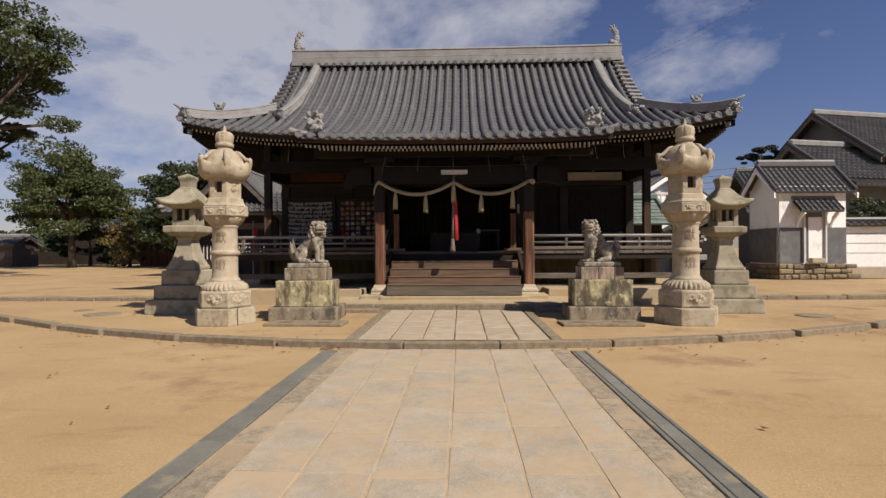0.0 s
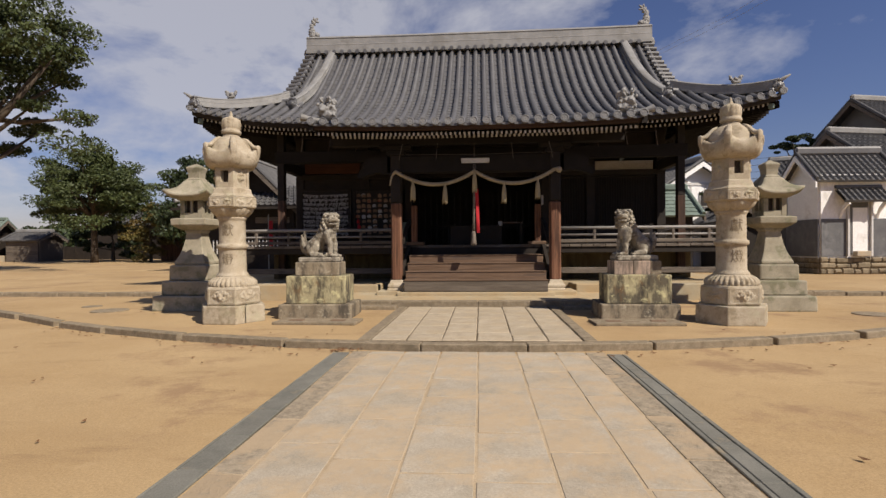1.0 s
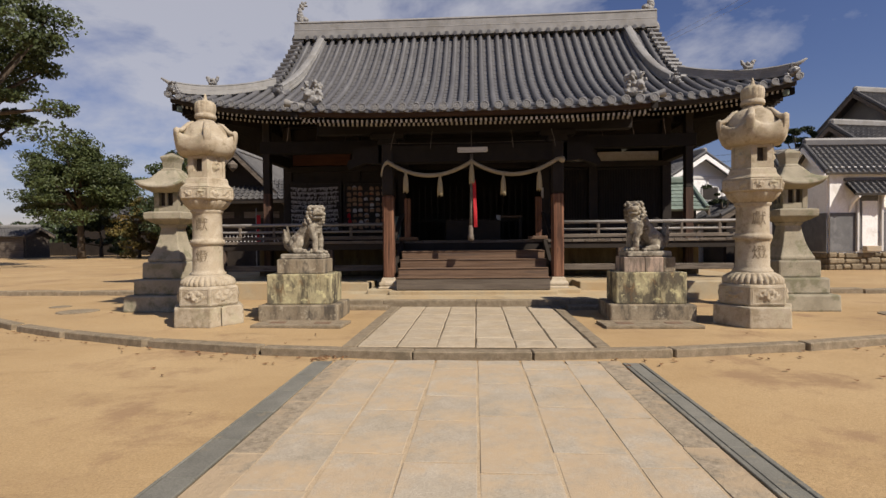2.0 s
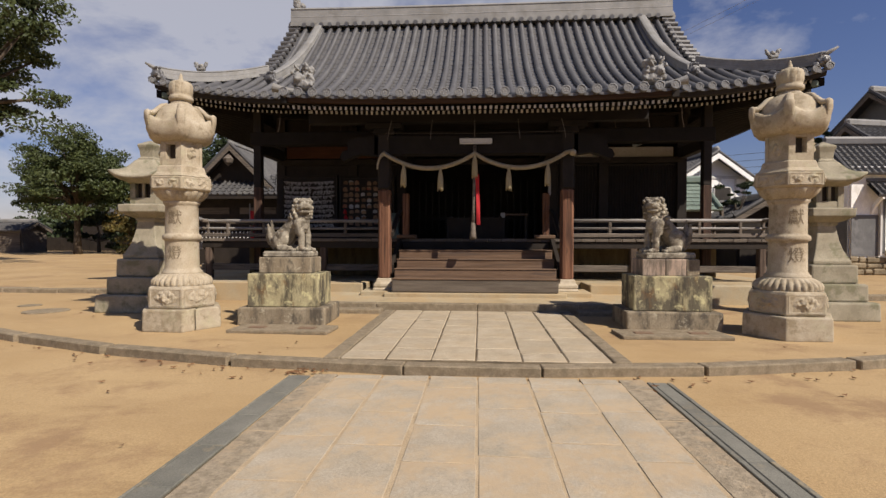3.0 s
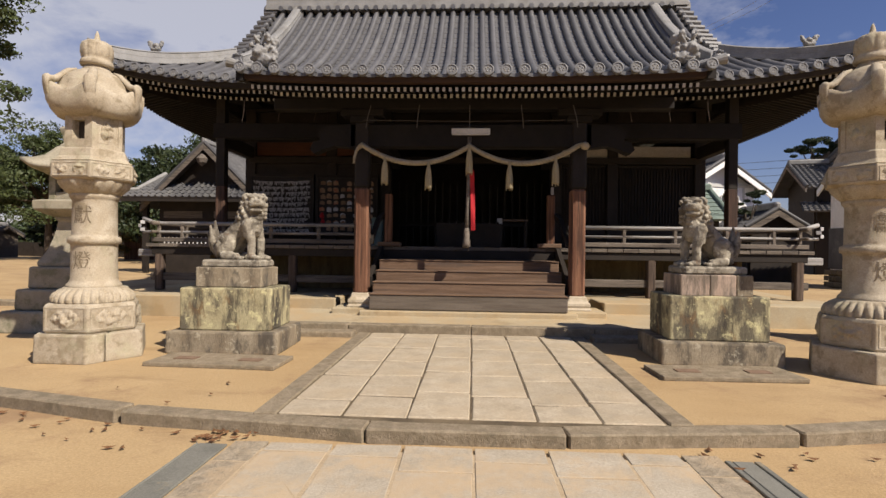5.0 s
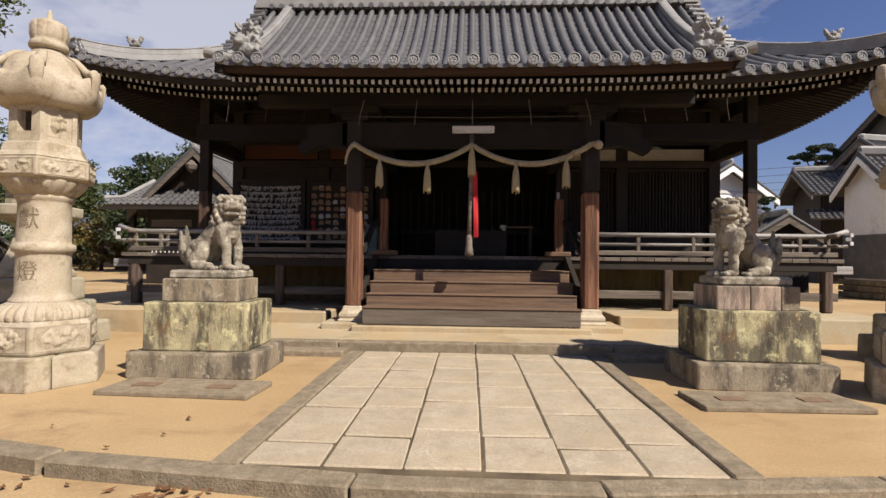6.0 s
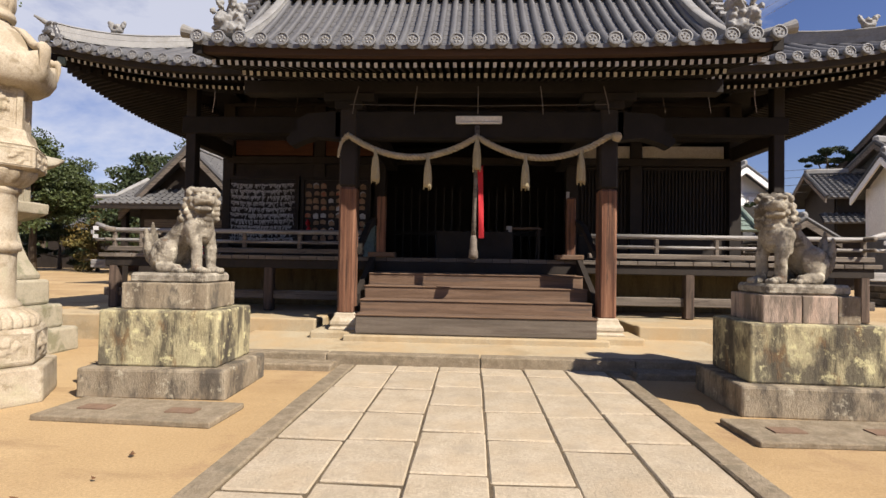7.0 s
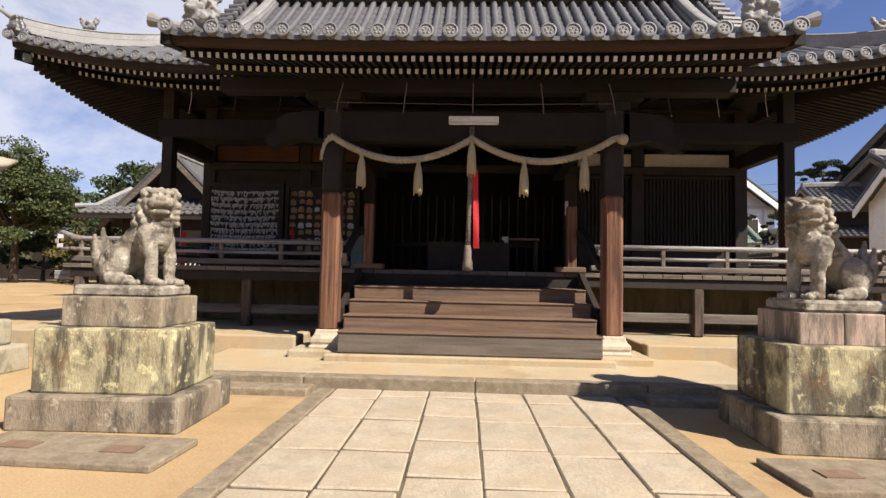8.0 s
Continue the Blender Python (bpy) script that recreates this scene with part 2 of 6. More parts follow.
METAL = mat("grey_metal", (0.30, 0.30, 0.29), (0.40, 0.40, 0.39), 4, 0.45, 0.05, 40, metal=0.7)
DRY_LEAF = mat("dry_leaf", (0.16, 0.07, 0.03), (0.24, 0.12, 0.05), 9, 0.8, 0.1, 40, rnd=0.3)
DARK_HOLE = mat("hollow_shade", (0.05, 0.04, 0.03), (0.08, 0.06, 0.045), 5, 0.95, 0.1, 40)
CORD = mat("cord", (0.12, 0.10, 0.08), (0.16, 0.135, 0.105), 5, 0.8, 0.0, 40)
JOINT_DARK = mat("joint_soil", (0.09, 0.068, 0.042), (0.20, 0.15, 0.09), 4, 0.95, 0.3, 90)
WOOD_TREAD = mat("greyed_step", (0.125, 0.10, 0.076), (0.195, 0.16, 0.125), 2.0, 0.75, 0.25, 40, (0.12, 0.09, 0.07), 1.5, 0.4, stretch=(0.6, 9, 9), rnd=0.08)
RUST = mat("rusty_plate", (0.20, 0.125, 0.08), (0.27, 0.175, 0.115), 8, 0.9, 0.3, 60)
GRANITE_EDGE = mat("pebbly_edging", (0.30, 0.245, 0.17), (0.46, 0.38, 0.27), 14, 0.95, 0.9, 45, (0.50, 0.38, 0.24), 1.5, 0.55, rnd=0.06)
PEDESTAL_PINK = mat("pinkish_granite", (0.46, 0.34, 0.26), (0.58, 0.46, 0.36), 4, 0.9, 0.5, 60, (0.16, 0.13, 0.10), 2.0, 0.5, rnd=0.1, stretch=(1.6, 1.6, 0.35))
patches(PEDESTAL, (0.045, 0.038, 0.03), 3.0, 0.50, 0.60, 0.85, (1.5, 1.5, 0.30))
patches(PEDESTAL, (0.17, 0.10, 0.045), 5.0, 0.56, 0.66, 0.7, (1.0, 1.0, 0.5))
patches(PEDESTAL, (0.60, 0.55, 0.30), 9.0, 0.57, 0.64, 0.7)
patches(PEDESTAL_GREY, (0.06, 0.048, 0.036), 4.0, 0.52, 0.64, 0.75, (1.5, 1.5, 0.3))
patches(PEDESTAL_GREY, (0.42, 0.38, 0.28), 11.0, 0.60, 0.66, 0.7)
patches(STATUE, (0.50, 0.46, 0.36), 9.0, 0.56, 0.64, 0.6)
patches(STATUE, (0.16, 0.085, 0.045), 6.0, 0.60, 0.68, 0.5)
patches(LANTERN, (0.24, 0.19, 0.12), 8.0, 0.60, 0.70, 0.45)
patches(LANTERN, (0.36, 0.345, 0.22), 2.2, 0.54, 0.68, 0.5)
patches(LANTERN_MOSS, (0.17, 0.17, 0.09), 6.0, 0.58, 0.70, 0.45)
WOOD_OLD = mat("old_floor_timber", (0.085, 0.058, 0.042), (0.17, 0.12, 0.088), 2.0, 0.8, 0.3, 40, (0.05, 0.036, 0.028), 1.6, 0.45, stretch=(7, 7, 0.6), rnd=0.2)
WOOD_RAIL = mat("sun_bleached_rail", (0.27, 0.255, 0.235), (0.42, 0.40, 0.375), 2.0, 0.6, 0.3, 40, (0.13, 0.105, 0.085), 1.8, 0.4, stretch=(0.6, 9, 9), rnd=0.15, spec=0.5)
PALE_STONE = mat("pale_stone", (0.56, 0.47, 0.34), (0.66, 0.57, 0.43), 6, 0.88, 0.3, 70, (0.42, 0.34, 0.22), 3, 0.3)

# ---- mesh building ----


class Geo:
    """Vertices and faces of one mesh in the making."""

    def __init__(self):
        self.v, self.f, self.m = [], [], []

    def add(self, verts, faces, mi=0):
        o = len(self.v)
        self.v += [tuple(p) for p in verts]
        self.f += [tuple(i + o for i in q) for q in faces]
        self.m += [mi] * len(faces)
        return self

    def box(self, c, s, mi=0, turn=0.0, cham=0.0, skew=None):
        """A box at centre c, of size s, with chamfered edges if wanted."""
        hx, hy, hz = s[0] / 2, s[1] / 2, s[2] / 2
        ca, sa = math.cos(turn), math.sin(turn)
        if cham <= 0:
            pts = [(x, y, z) for z in (-hz, hz) for x, y in ((-hx, -hy), (hx, -hy), (hx, hy), (-hx, hy))]
            faces = [(3, 2, 1, 0), (4, 5, 6, 7), (0, 1, 5, 4), (1, 2, 6, 5), (2, 3, 7, 6), (3, 0, 4, 7)]
        else:
            k = min(cham, hx * 0.9, hy * 0.9, hz * 0.9)
            pts, faces = [], []
            for z, e in ((-hz, k), (-hz + k, 0), (hz - k, 0), (hz, k)):
                ex, ey = hx - e, hy - e
                pts += [(-ex + k * (e == 0), -ey, z), (ex - k * (e == 0), -ey, z), (ex, -ey + k * (e == 0), z), (ex, ey - k * (e == 0), z),
                        (ex - k * (e == 0), ey, z), (-ex + k * (e == 0), ey, z), (-ex, ey - k * (e == 0), z), (-ex, -ey + k * (e == 0), z)]
            for r in range(3):
                for i in range(8):
                    a, b = r * 8 + i, r * 8 + (i + 1) % 8
                    faces.append((a, b, b + 8, a + 8))
            faces += [tuple(range(7, -1, -1)), tuple(range(24, 32))]
        out = []
        for x, y, z in pts:
            if skew:
                x, y, z = skew(x, y, z)
            out.append((c[0] + x * ca - y * sa, c[1] + x * sa + y * ca, c[2] + z))
        return self.add(out, faces, mi)

    def rings(self, rings, mi=0, closed=True, caps=True):
        n = len(rings[0])
        faces = []
        for r in range(len(rings) - 1):
            for i in range(n if closed else n - 1):
                a, b = r * n + i, r * n + (i + 1) % n
                faces.append((a, b, b + n, a + n))
        if caps and closed:
            faces += [tuple(range(n - 1, -1, -1)), tuple(range((len(rings) - 1) * n, len(rings) * n))]
        return self.add([p for r in rings for p in r], faces, mi)

    def lathe(self, c, profile, n=24, turn=0.0, mi=0, flute=0, depth=0.0):
        """Rings of n corners about the vertical through c; profile: (radius, height)."""
        rr = []
        for r, z in profile:
            ring = []
            for i in range(n):
                a = turn + 2 * math.pi * i / n
                q = r * (1 + depth * abs(math.cos(a * flute / 2))) if flute else r
                ring.append((c[0] + q * math.cos(a), c[1] + q * math.sin(a), c[2] + z))
            rr.append(ring)
        return self.rings(rr, mi)

    def tube(self, path, radius, n=8, mi=0):
        """A round bar along a path; radius: a number or one for each point."""
        rr, p = [], [Vector(q) for q in path]
        for i, q in enumerate(p):
            d = (p[min(i + 1, len(p) - 1)] - p[max(i - 1, 0)]).normalized()
            side = d.cross(Vector((0, 0, 1)))
            side = side.normalized() if side.length > 0.05 else Vector((1, 0, 0))
            up = side.cross(d)
            r = radius if isinstance(radius, (int, float)) else radius[i]
            rr.append([q + r * (math.cos(2 * math.pi * k / n) * side + math.sin(2 * math.pi * k / n) * up) for k in range(n)])
        return self.rings(rr, mi)

    def mesh(self, name, mats, smooth=False):
        me = bpy.data.meshes.new(name)
        me.from_pydata(self.v, [], self.f)
        for x in mats if isinstance(mats, (list, tuple)) else [mats]:
            me.materials.append(x)
        me.polygons.foreach_set("material_index", self.m)
        if smooth:
            me.polygons.foreach_set("use_smooth", [True] * len(self.f))
        me.update()
        return me


def part(name, geo, mats, parent=None, label="", smooth=False, kind=""):
    """One mesh object under a thing or a part."""
    ob = new(name, geo.mesh(name, mats, smooth))
    if parent is not None:
        ob.parent = parent
    return tagged(ob, label=label, kind=kind)


def share(name, mesh, parent, m, label=""):
    ob = new(name, mesh)
    if parent is not None:
        ob.parent = parent
    ob.matrix_basis = m
    return tagged(ob, label=label)


def thing(name, label, category, at=(0, 0, 0), group="", kind="", turn=0.0):
    ob = new(name)
    ob.matrix_basis = pose(*at, 0, 0, turn)
    return tagged(ob, label, category, group, kind)


def soften(ob, width, segs=2):
    b = ob.modifiers.new("bevel", "BEVEL")
    b.width, b.segments, b.limit_method, b.angle_limit = width, segs, "ANGLE", radians(40)
    return ob


def curve_y(pts, y):
    """Smooth interpolation through (y, z) pairs of falling y."""
    ys, zs = [p[0] for p in pts], [p[1] for p in pts]
    i = 0
    while i < len(ys) - 2 and y < ys[i + 1]:
        i += 1
    t = (y - ys[i]) / (ys[i + 1] - ys[i])
    s0 = (zs[i + 1] - zs[i - 1]) / (ys[i + 1] - ys[i - 1]) if i > 0 else (zs[1] - zs[0]) / (ys[1] - ys[0])
    s1 = (zs[i + 2] - zs[i]) / (ys[i + 2] - ys[i]) if i + 2 < len(ys) else (zs[-1] - zs[-2]) / (ys[-1] - ys[-2])
    h = ys[i + 1] - ys[i]
    a, b = s0 * h - (zs[i + 1] - zs[i]), -s1 * h + (zs[i + 1] - zs[i])
    return (1 - t) * zs[i] + t * zs[i + 1] + t * (1 - t) * ((1 - t) * a + t * b)


# ---- ground ----
def kerb_y(x):
    return 7.62 + 0.034 * min(abs(x), 10) ** 2 + 0.25 * max(abs(x) - 10, 0) * (abs(x) < 20) + 2.5 * (abs(x) >= 20)


gx = [-2500, -900, -350, -150, -80, -50, -35] + [-24 + 0.6 * i for i in range(81)] + [35, 50, 80, 150, 350, 900, 2500]
gyo = [-2500, -600, -150, -50, -20, -10] + [-6 + 0.5 * i for i in range(26)]
ground_geo = Geo()
rows_g = []
ylist = [("a", y) for y in gyo] + [("k", 0.10), ("k", 0.14)] + [("b", t) for t in (0.1, 0.2, 0.3, 0.4, 0.5, 0.6, 0.7, 0.8, 0.9, 1.0)] + [("c", y) for y in (14.3, 14.34, 15, 16, 18, 20, 22, 25, 30, 36, 44, 55, 70, 100, 160, 300, 700, 2500)]
for kind_, val in ylist:
    row = []
    for x in gx:
        if kind_ == "a":
            y = min(val, kerb_y(x) + 0.05)
            z = 0.0
        elif kind_ == "k":
            y = kerb_y(x) + val
            z = 0.0 if val < 0.12 else 0.085
        elif kind_ == "b":
            y0 = kerb_y(x) + 0.14
            y = y0 + (14.25 - y0) * val
            z = 0.085
        else:
            y, z = val, 0.085 if val < 14.31 else 0.19
        near = abs(x) < 24 and -6 < y < 20
        row.append((x, y, z + (0.012 * noise.noise((x * 0.8, y * 0.8, 3.1)) - 0.004 if near else 0)))
    rows_g.append(row)
ground_geo.rings(rows_g, closed=False)
ground = part("ground", ground_geo, SAND, None, smooth=False)
tagged(ground, "raked pale orange sand of a shrine forecourt", "ground", kind="structure")

# ---- hall: roof form ----
EAVE_Y, KOHAI_Y, RIDGE_Y = 14.15, 11.80, 18.75
PROFILE = [(18.75, 8.15), (17.6, 7.00), (16.4, 5.98), (15.2, 5.22), (14.15, 4.70), (13.0, 4.30), (11.8, 4.03)]
CORNER, VERGE, KOHAI_X, PITCH = 7.62, 5.86, 3.52, 0.2715


def lift(x, y):
    """The upward sweep of the eaves towards their corners."""
    q = max(0.0, abs(x) - 3.9) / 3.7
    near = max(0.0, min(1.0, (17.6 - y) / 3.4))
    up = 0.42 * q ** 2.2 * near
    if abs(x) < KOHAI_X + 0.2 and y < 14.4:
        up = 0.07 * (abs(x) / KOHAI_X) ** 3 * min(1, (14.4 - y) / 2)
    return up


def roof_z(x, y):
    return curve_y(PROFILE, y) + lift(x, y)


def hip_y(x):
    return EAVE_Y + (CORNER - abs(x)) * 1.0


def row_span(x):
    lo = KOHAI_Y if abs(x) < KOHAI_X + 0.05 else EAVE_Y
    hi = RIDGE_Y - 0.05 if abs(x) < VERGE else min(hip_y(x), RIDGE_Y)
    return lo, hi


hall = thing("shrine_hall", "dark timber shrine hall with a sweeping grey tiled roof", "shrine", (0, 0, 0))


def slope_steps(x, lo, hi, step):
    n = max(2, int(round((hi - lo) / step)))
    return [lo + (hi - lo) * i / n for i in range(n + 1)]


# pan tiles: dished courses, each overlapping the one below
half_rows = int(CORNER / PITCH)
row_x = [PITCH * i for i in range(-half_rows, half_rows + 1)]
pan = Geo()
for i in range(len(row_x) - 1):
    xa, xb = row_x[i], row_x[i + 1]
    xm = (xa + xb) / 2
    lo, hi = row_span(xm)
    ys_ = slope_steps(xm, lo, hi, 0.25)
    rings_ = []
    for j in range(len(ys_) - 1):
        for y, up in ((ys_[j], 0.020), (ys_[j + 1] - 0.002, 0.0)):
            rings_.append([(xa + (xb - xa) * u, y, roof_z(xa + (xb - xa) * u, y) + up - 0.035 * (1 - (2 * u - 1) ** 2)) for u in (0, 0.25, 0.5, 0.75, 1)])
    if len(rings_) > 1:
        pan.rings(rings_, closed=False)
part("pan_tiles", pan, PAN, hall, kind="stuff")

# round tile rows
for x in row_x:
    lo, hi = row_span(x)
    if hi - lo < 0.25:
        continue
    g = Geo()
    ys_ = slope_steps(x, lo - 0.02, hi, 0.30)
    rings_ = []
    for j in range(len(ys_) - 1):
        for y, r in ((ys_[j], 0.0785), (ys_[j + 1] - 0.006, 0.0745)):
            z = roof_z(x, y)
            sl = (roof_z(x, y + 0.1) - roof_z(x, y - 0.1)) / 0.2
            k = 1 / math.hypot(1, sl)
            ring = []
            for a in range(7):
                t = math.pi * a / 6
                h = r * math.sin(t) * 1.05 + 0.012
                ring.append((x + r * math.cos(t), y - h * sl * k, z + h * k))
            rings_.append(ring)
    g.rings(rings_, closed=False)
    part("round_tile_rib", g, TILE, hall, smooth=True)

# eave ends: disc with rim and crest, and the lip of the pan tile between two discs
disc = Geo()
disc.rings([[(r * math.cos(2 * math.pi * k / 18), yy, r * math.sin(2 * math.pi * k / 18)) for k in range(18)] for r, yy in ((0.082, 0.05), (0.088, -0.03), (0.072, -0.035), (0.068, -0.022), (0.001, -0.022))], mi=0, caps=False)
for a in (90, 162, 234, 306, 18):
    t = radians(a)
    c_ = (0.034 * math.cos(t), -0.028, 0.034 * math.sin(t))
    disc.add([(c_[0] + 0.019 * math.cos(t + b), -0.024, c_[2] + 0.019 * math.sin(t + b)) for b in (0, 1.57, 3.14, 4.71)] + [(c_[0], -0.036, c_[2])], [(0, 1, 4), (1, 2, 4), (2, 3, 4), (3, 0, 4)], 1)
disc_me = disc.mesh("eave_tile", [CREST, PLASTER_RIDGE])
lip = Geo()
lip_in = [(PITCH * (u - 0.5), 0.0, -0.032 * (1 - (2 * u - 1) ** 2)) for u in [k / 6 for k in range(7)]]
lip.rings([[(p[0], 0.06, p[2] + 0.02) for p in lip_in], [(p[0], -0.01, p[2] + 0.02) for p in lip_in], [(p[0], -0.012, p[2] - 0.032) for p in lip_in], [(p[0], 0.0, p[2] - 0.034) for p in lip_in]], closed=False)
lip_me = lip.mesh("drip_tile", TILE)
for x in row_x:
    lo, _ = row_span(x)
    share("eave_tile", disc_me, hall, pose(x, lo - 0.03, roof_z(x, lo) + 0.035, -8))
for i in range(len(row_x) - 1):
    xm = (row_x[i] + row_x[i + 1]) / 2
    lo, _ = row_span(xm)
    share("drip_tile", lip_me, hall, pose(xm, lo - 0.005, roof_z(xm, lo) + 0.0, 0, math.degrees(math.atan2(-(roof_z(xm + 0.1, lo) - roof_z(xm - 0.1, lo)), 0.2)), 0))

# side and back slopes with their rows, seen from afar only
sideb = Geo()
for s in (-1, 1):
    ys_ = [EAVE_Y + 0.3 * k for k in range(32)]
    for j in range(len(ys_) - 1):
        y0, y1 = ys_[j], min(ys_[j + 1], 2 * RIDGE_Y - EAVE_Y)
        ym = (y0 + y1) / 2
        edge = min(ym - EAVE_Y, 2 * RIDGE_Y - EAVE_Y - ym)
        xs_ = [CORNER - t for t in [max(0.0, min(edge, CORNER - 5.3)) * k / 6 for k in range(7)]]
        if edge < 0.2:
            continue
        sideb.rings([[(s * x, y, curve_y(PROFILE, EAVE_Y + (CORNER - x)) + 0.42 * max(0, 1 - edge / 2.6) ** 2.2 * (1 - (CORNER - x) / 3.4)) for x in xs_] for y in (y0, y1)], closed=False)
        sideb.tube([(s * x, ym, 0.045 + curve_y(PROFILE, EAVE_Y + (CORNER - x)) + 0.42 * max(0, 1 - edge / 2.6) ** 2.2 * (1 - (CORNER - x) / 3.4)) for x in xs_], 0.07, 6)
for x in row_x:
    hi = RIDGE_Y if abs(x) < VERGE else min(hip_y(x), RIDGE_Y)
    if hi - EAVE_Y > 0.3:
        ys_ = slope_steps(x, EAVE_Y, hi, 0.6)
        sideb.tube([(x, 2 * RIDGE_Y - y, roof_z(x, y) + 0.04) for y in ys_], 0.07, 6)
        sideb.rings([[(x + d, 2 * RIDGE_Y - y, roof_z(x, y)) for d in (-PITCH / 2, PITCH / 2)] for y in ys_], closed=False)
part("side_and_back_tiles", sideb, PAN, hall, kind="stuff")

# gable walls under the verges, with barge boards
gab = Geo()
for s in (-1, 1):
    pts = [(s * 5.25, y, curve_y(PROFILE, y) - 0.12) for y in (15.9, 16.6, 17.3, 18.0, 18.7)]
    pts += [(s * 5.25, 2 * RIDGE_Y - y, z) for _, y, z in reversed(pts)]
    gab.add(pts + [(s * 5.25, y, 5.3) for _, y, _ in pts], [(i, i + 1, i + 11, i + 10) for i in range(9)])
part("gable_wall", gab, PLASTER, hall, "white plastered gable triangle")
for s in (-1, 1):
    g = Geo()
    ys_ = [15.75 + 0.375 * k for k in range(9)]
    prof = [(y, curve_y(PROFILE, y)) for y in ys_]
    prof += [(2 * RIDGE_Y - y, z) for y, z in reversed(prof[:-1])]
    g.rings([[(s * (VERGE - 0.04), y, z - 0.05), (s * (VERGE + 0.04), y, z - 0.05), (s * (VERGE + 0.04), y, z - 0.32), (s * (VERGE - 0.04), y, z - 0.32)] for y, z in prof])
    part("barge_board", g, WOOD_DARK, hall)
    # verge tiles, end-on stubs down the gable edge
    for k in range(13):
        y = 15.9 + k * 0.225
        sh = Geo()
        sh.tube([(s * (VERGE - 0.28), y, roof_z(5.5, y) + 0.07), (s * (VERGE + 0.10), y, roof_z(5.5, y) + 0.05)], 0.085, 8)
        part("verge_tile", sh, TILE, hall)

# ridges: layered courses with a rounded cap
def ridge(name, path, w, h, label=""):
    g = Geo()
    rr = []
    p = [Vector(q) for q in path]
    for i, q in enumerate(p):
        d = (p[min(i + 1, len(p) - 1)] - p[max(i - 1, 0)])
        sd = Vector((d.y, -d.x, 0)).normalized()
        sec = [(-1.2, -0.1), (-1.2, 0.06), (-0.92, 0.10), (-0.90, 0.40), (-0.93, 0.43), (-0.88, 0.46), (-0.85, 0.80), (-0.95, 0.84), (-0.8, 0.92), (-0.4, 1.0), (0.4, 1.0), (0.8, 0.92), (0.95, 0.84), (0.85, 0.80), (0.88, 0.46), (0.93, 0.43), (0.90, 0.40), (0.92, 0.10), (1.2, 0.06), (1.2, -0.1)]
        rr.append([q + sd * (a * w / 2) + Vector((0, 0, b * h)) for a, b in sec])
    g.rings(rr)
    return part(name, g, PLASTER_RIDGE, hall, label)


ridge("main_ridge", [(x, RIDGE_Y, 8.17 + 0.03 * (abs(x) / 5.9) ** 3) for x in [-5.9 + 11.8 * k / 16 for k in range(17)]], 0.42, 0.58, "pale plastered ridge of stacked tiles")
for s in (-1, 1):
    ridge("descending_ridge", [(s * (4.98 + 0.30 * ((18.6 - y) / 3.0) ** 2), y, roof_z(5.0, y) + 0.05) for y in [18.55 - 0.25 * k for k in range(13)]], 0.25, 0.25)
    ridge("hip_ridge", [(s * (5.65 + 0.213 * k), EAVE_Y + (CORNER - 5.65 - 0.213 * k), roof_z(5.65 + 0.213 * k, EAVE_Y + (CORNER - 5.65 - 0.213 * k)) + 0.04 + 0.06 * (k / 9) ** 3) for k in range(10)], 0.26, 0.26)
    # row of small discs under the main ridge
disc2 = Geo()
disc2.tube([(0, 0.0, 0), (0, -0.12, 0)], 0.068, 12)
d2me = disc2.mesh("ridge_disc", TILE)
for x in row_x:
    if abs(x) < 5.7:
        share("ridge_disc", d2me, hall, pose(x, RIDGE_Y - 0.20, 8.14))

# ---- hall: eaves from below ----
raft = Geo()
raft.box((0, 0.75, 0.0), (0.045, 1.5, 0.062))
raft.m[2] = 1
raft_me = raft.mesh("rafter", [WOOD_SHADED, WHITE_OLD])
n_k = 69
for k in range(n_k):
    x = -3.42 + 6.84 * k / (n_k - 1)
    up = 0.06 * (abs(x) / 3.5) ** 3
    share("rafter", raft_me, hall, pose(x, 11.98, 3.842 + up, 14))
    if abs(x) < 3.3:
        share("rafter", raft_me, hall, pose(x, 12.42, 3.868 + up, 14))
for s in (-1, 1):
    for k in range(32):
        x = 3.70 + k * 0.118
        up = 0.42 * (max(0, x - 3.9) / 3.7) ** 2.2
        share("rafter", raft_me, hall, pose(s * x, 14.33, 4.52 + up, 14))
        if k < 28:
            share("rafter", raft_me, hall, pose(s * x, 14.80, 4.50 + up, 14))
# rafters of the side eaves and the soffits joined
far = Geo()
for s in (-1, 1):
    for k in range(70):
        y = 14.5 + 0.118 * k
        e = min(y - 14.15, 23.35 - y)
        ln = min(1.4, e - 0.12)
        if ln < 0.2:
            continue
        up = 0.42 * max(0, 1 - e / 3.7) ** 2.2
        far.box((s * (7.45 - ln / 2), y, 4.43 + 0.11 * ln + 0.85 * up), (ln, 0.055, 0.075), skew=lambda a, b, c: (a, b, c - s * a * 0.22))
part("side_eave_underside", far, WOOD_SHADED, hall, kind="stuff")
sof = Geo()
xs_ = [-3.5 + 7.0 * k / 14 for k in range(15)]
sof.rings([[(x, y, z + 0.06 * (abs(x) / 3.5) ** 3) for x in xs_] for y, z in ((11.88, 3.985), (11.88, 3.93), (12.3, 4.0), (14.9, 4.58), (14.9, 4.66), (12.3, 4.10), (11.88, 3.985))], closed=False)
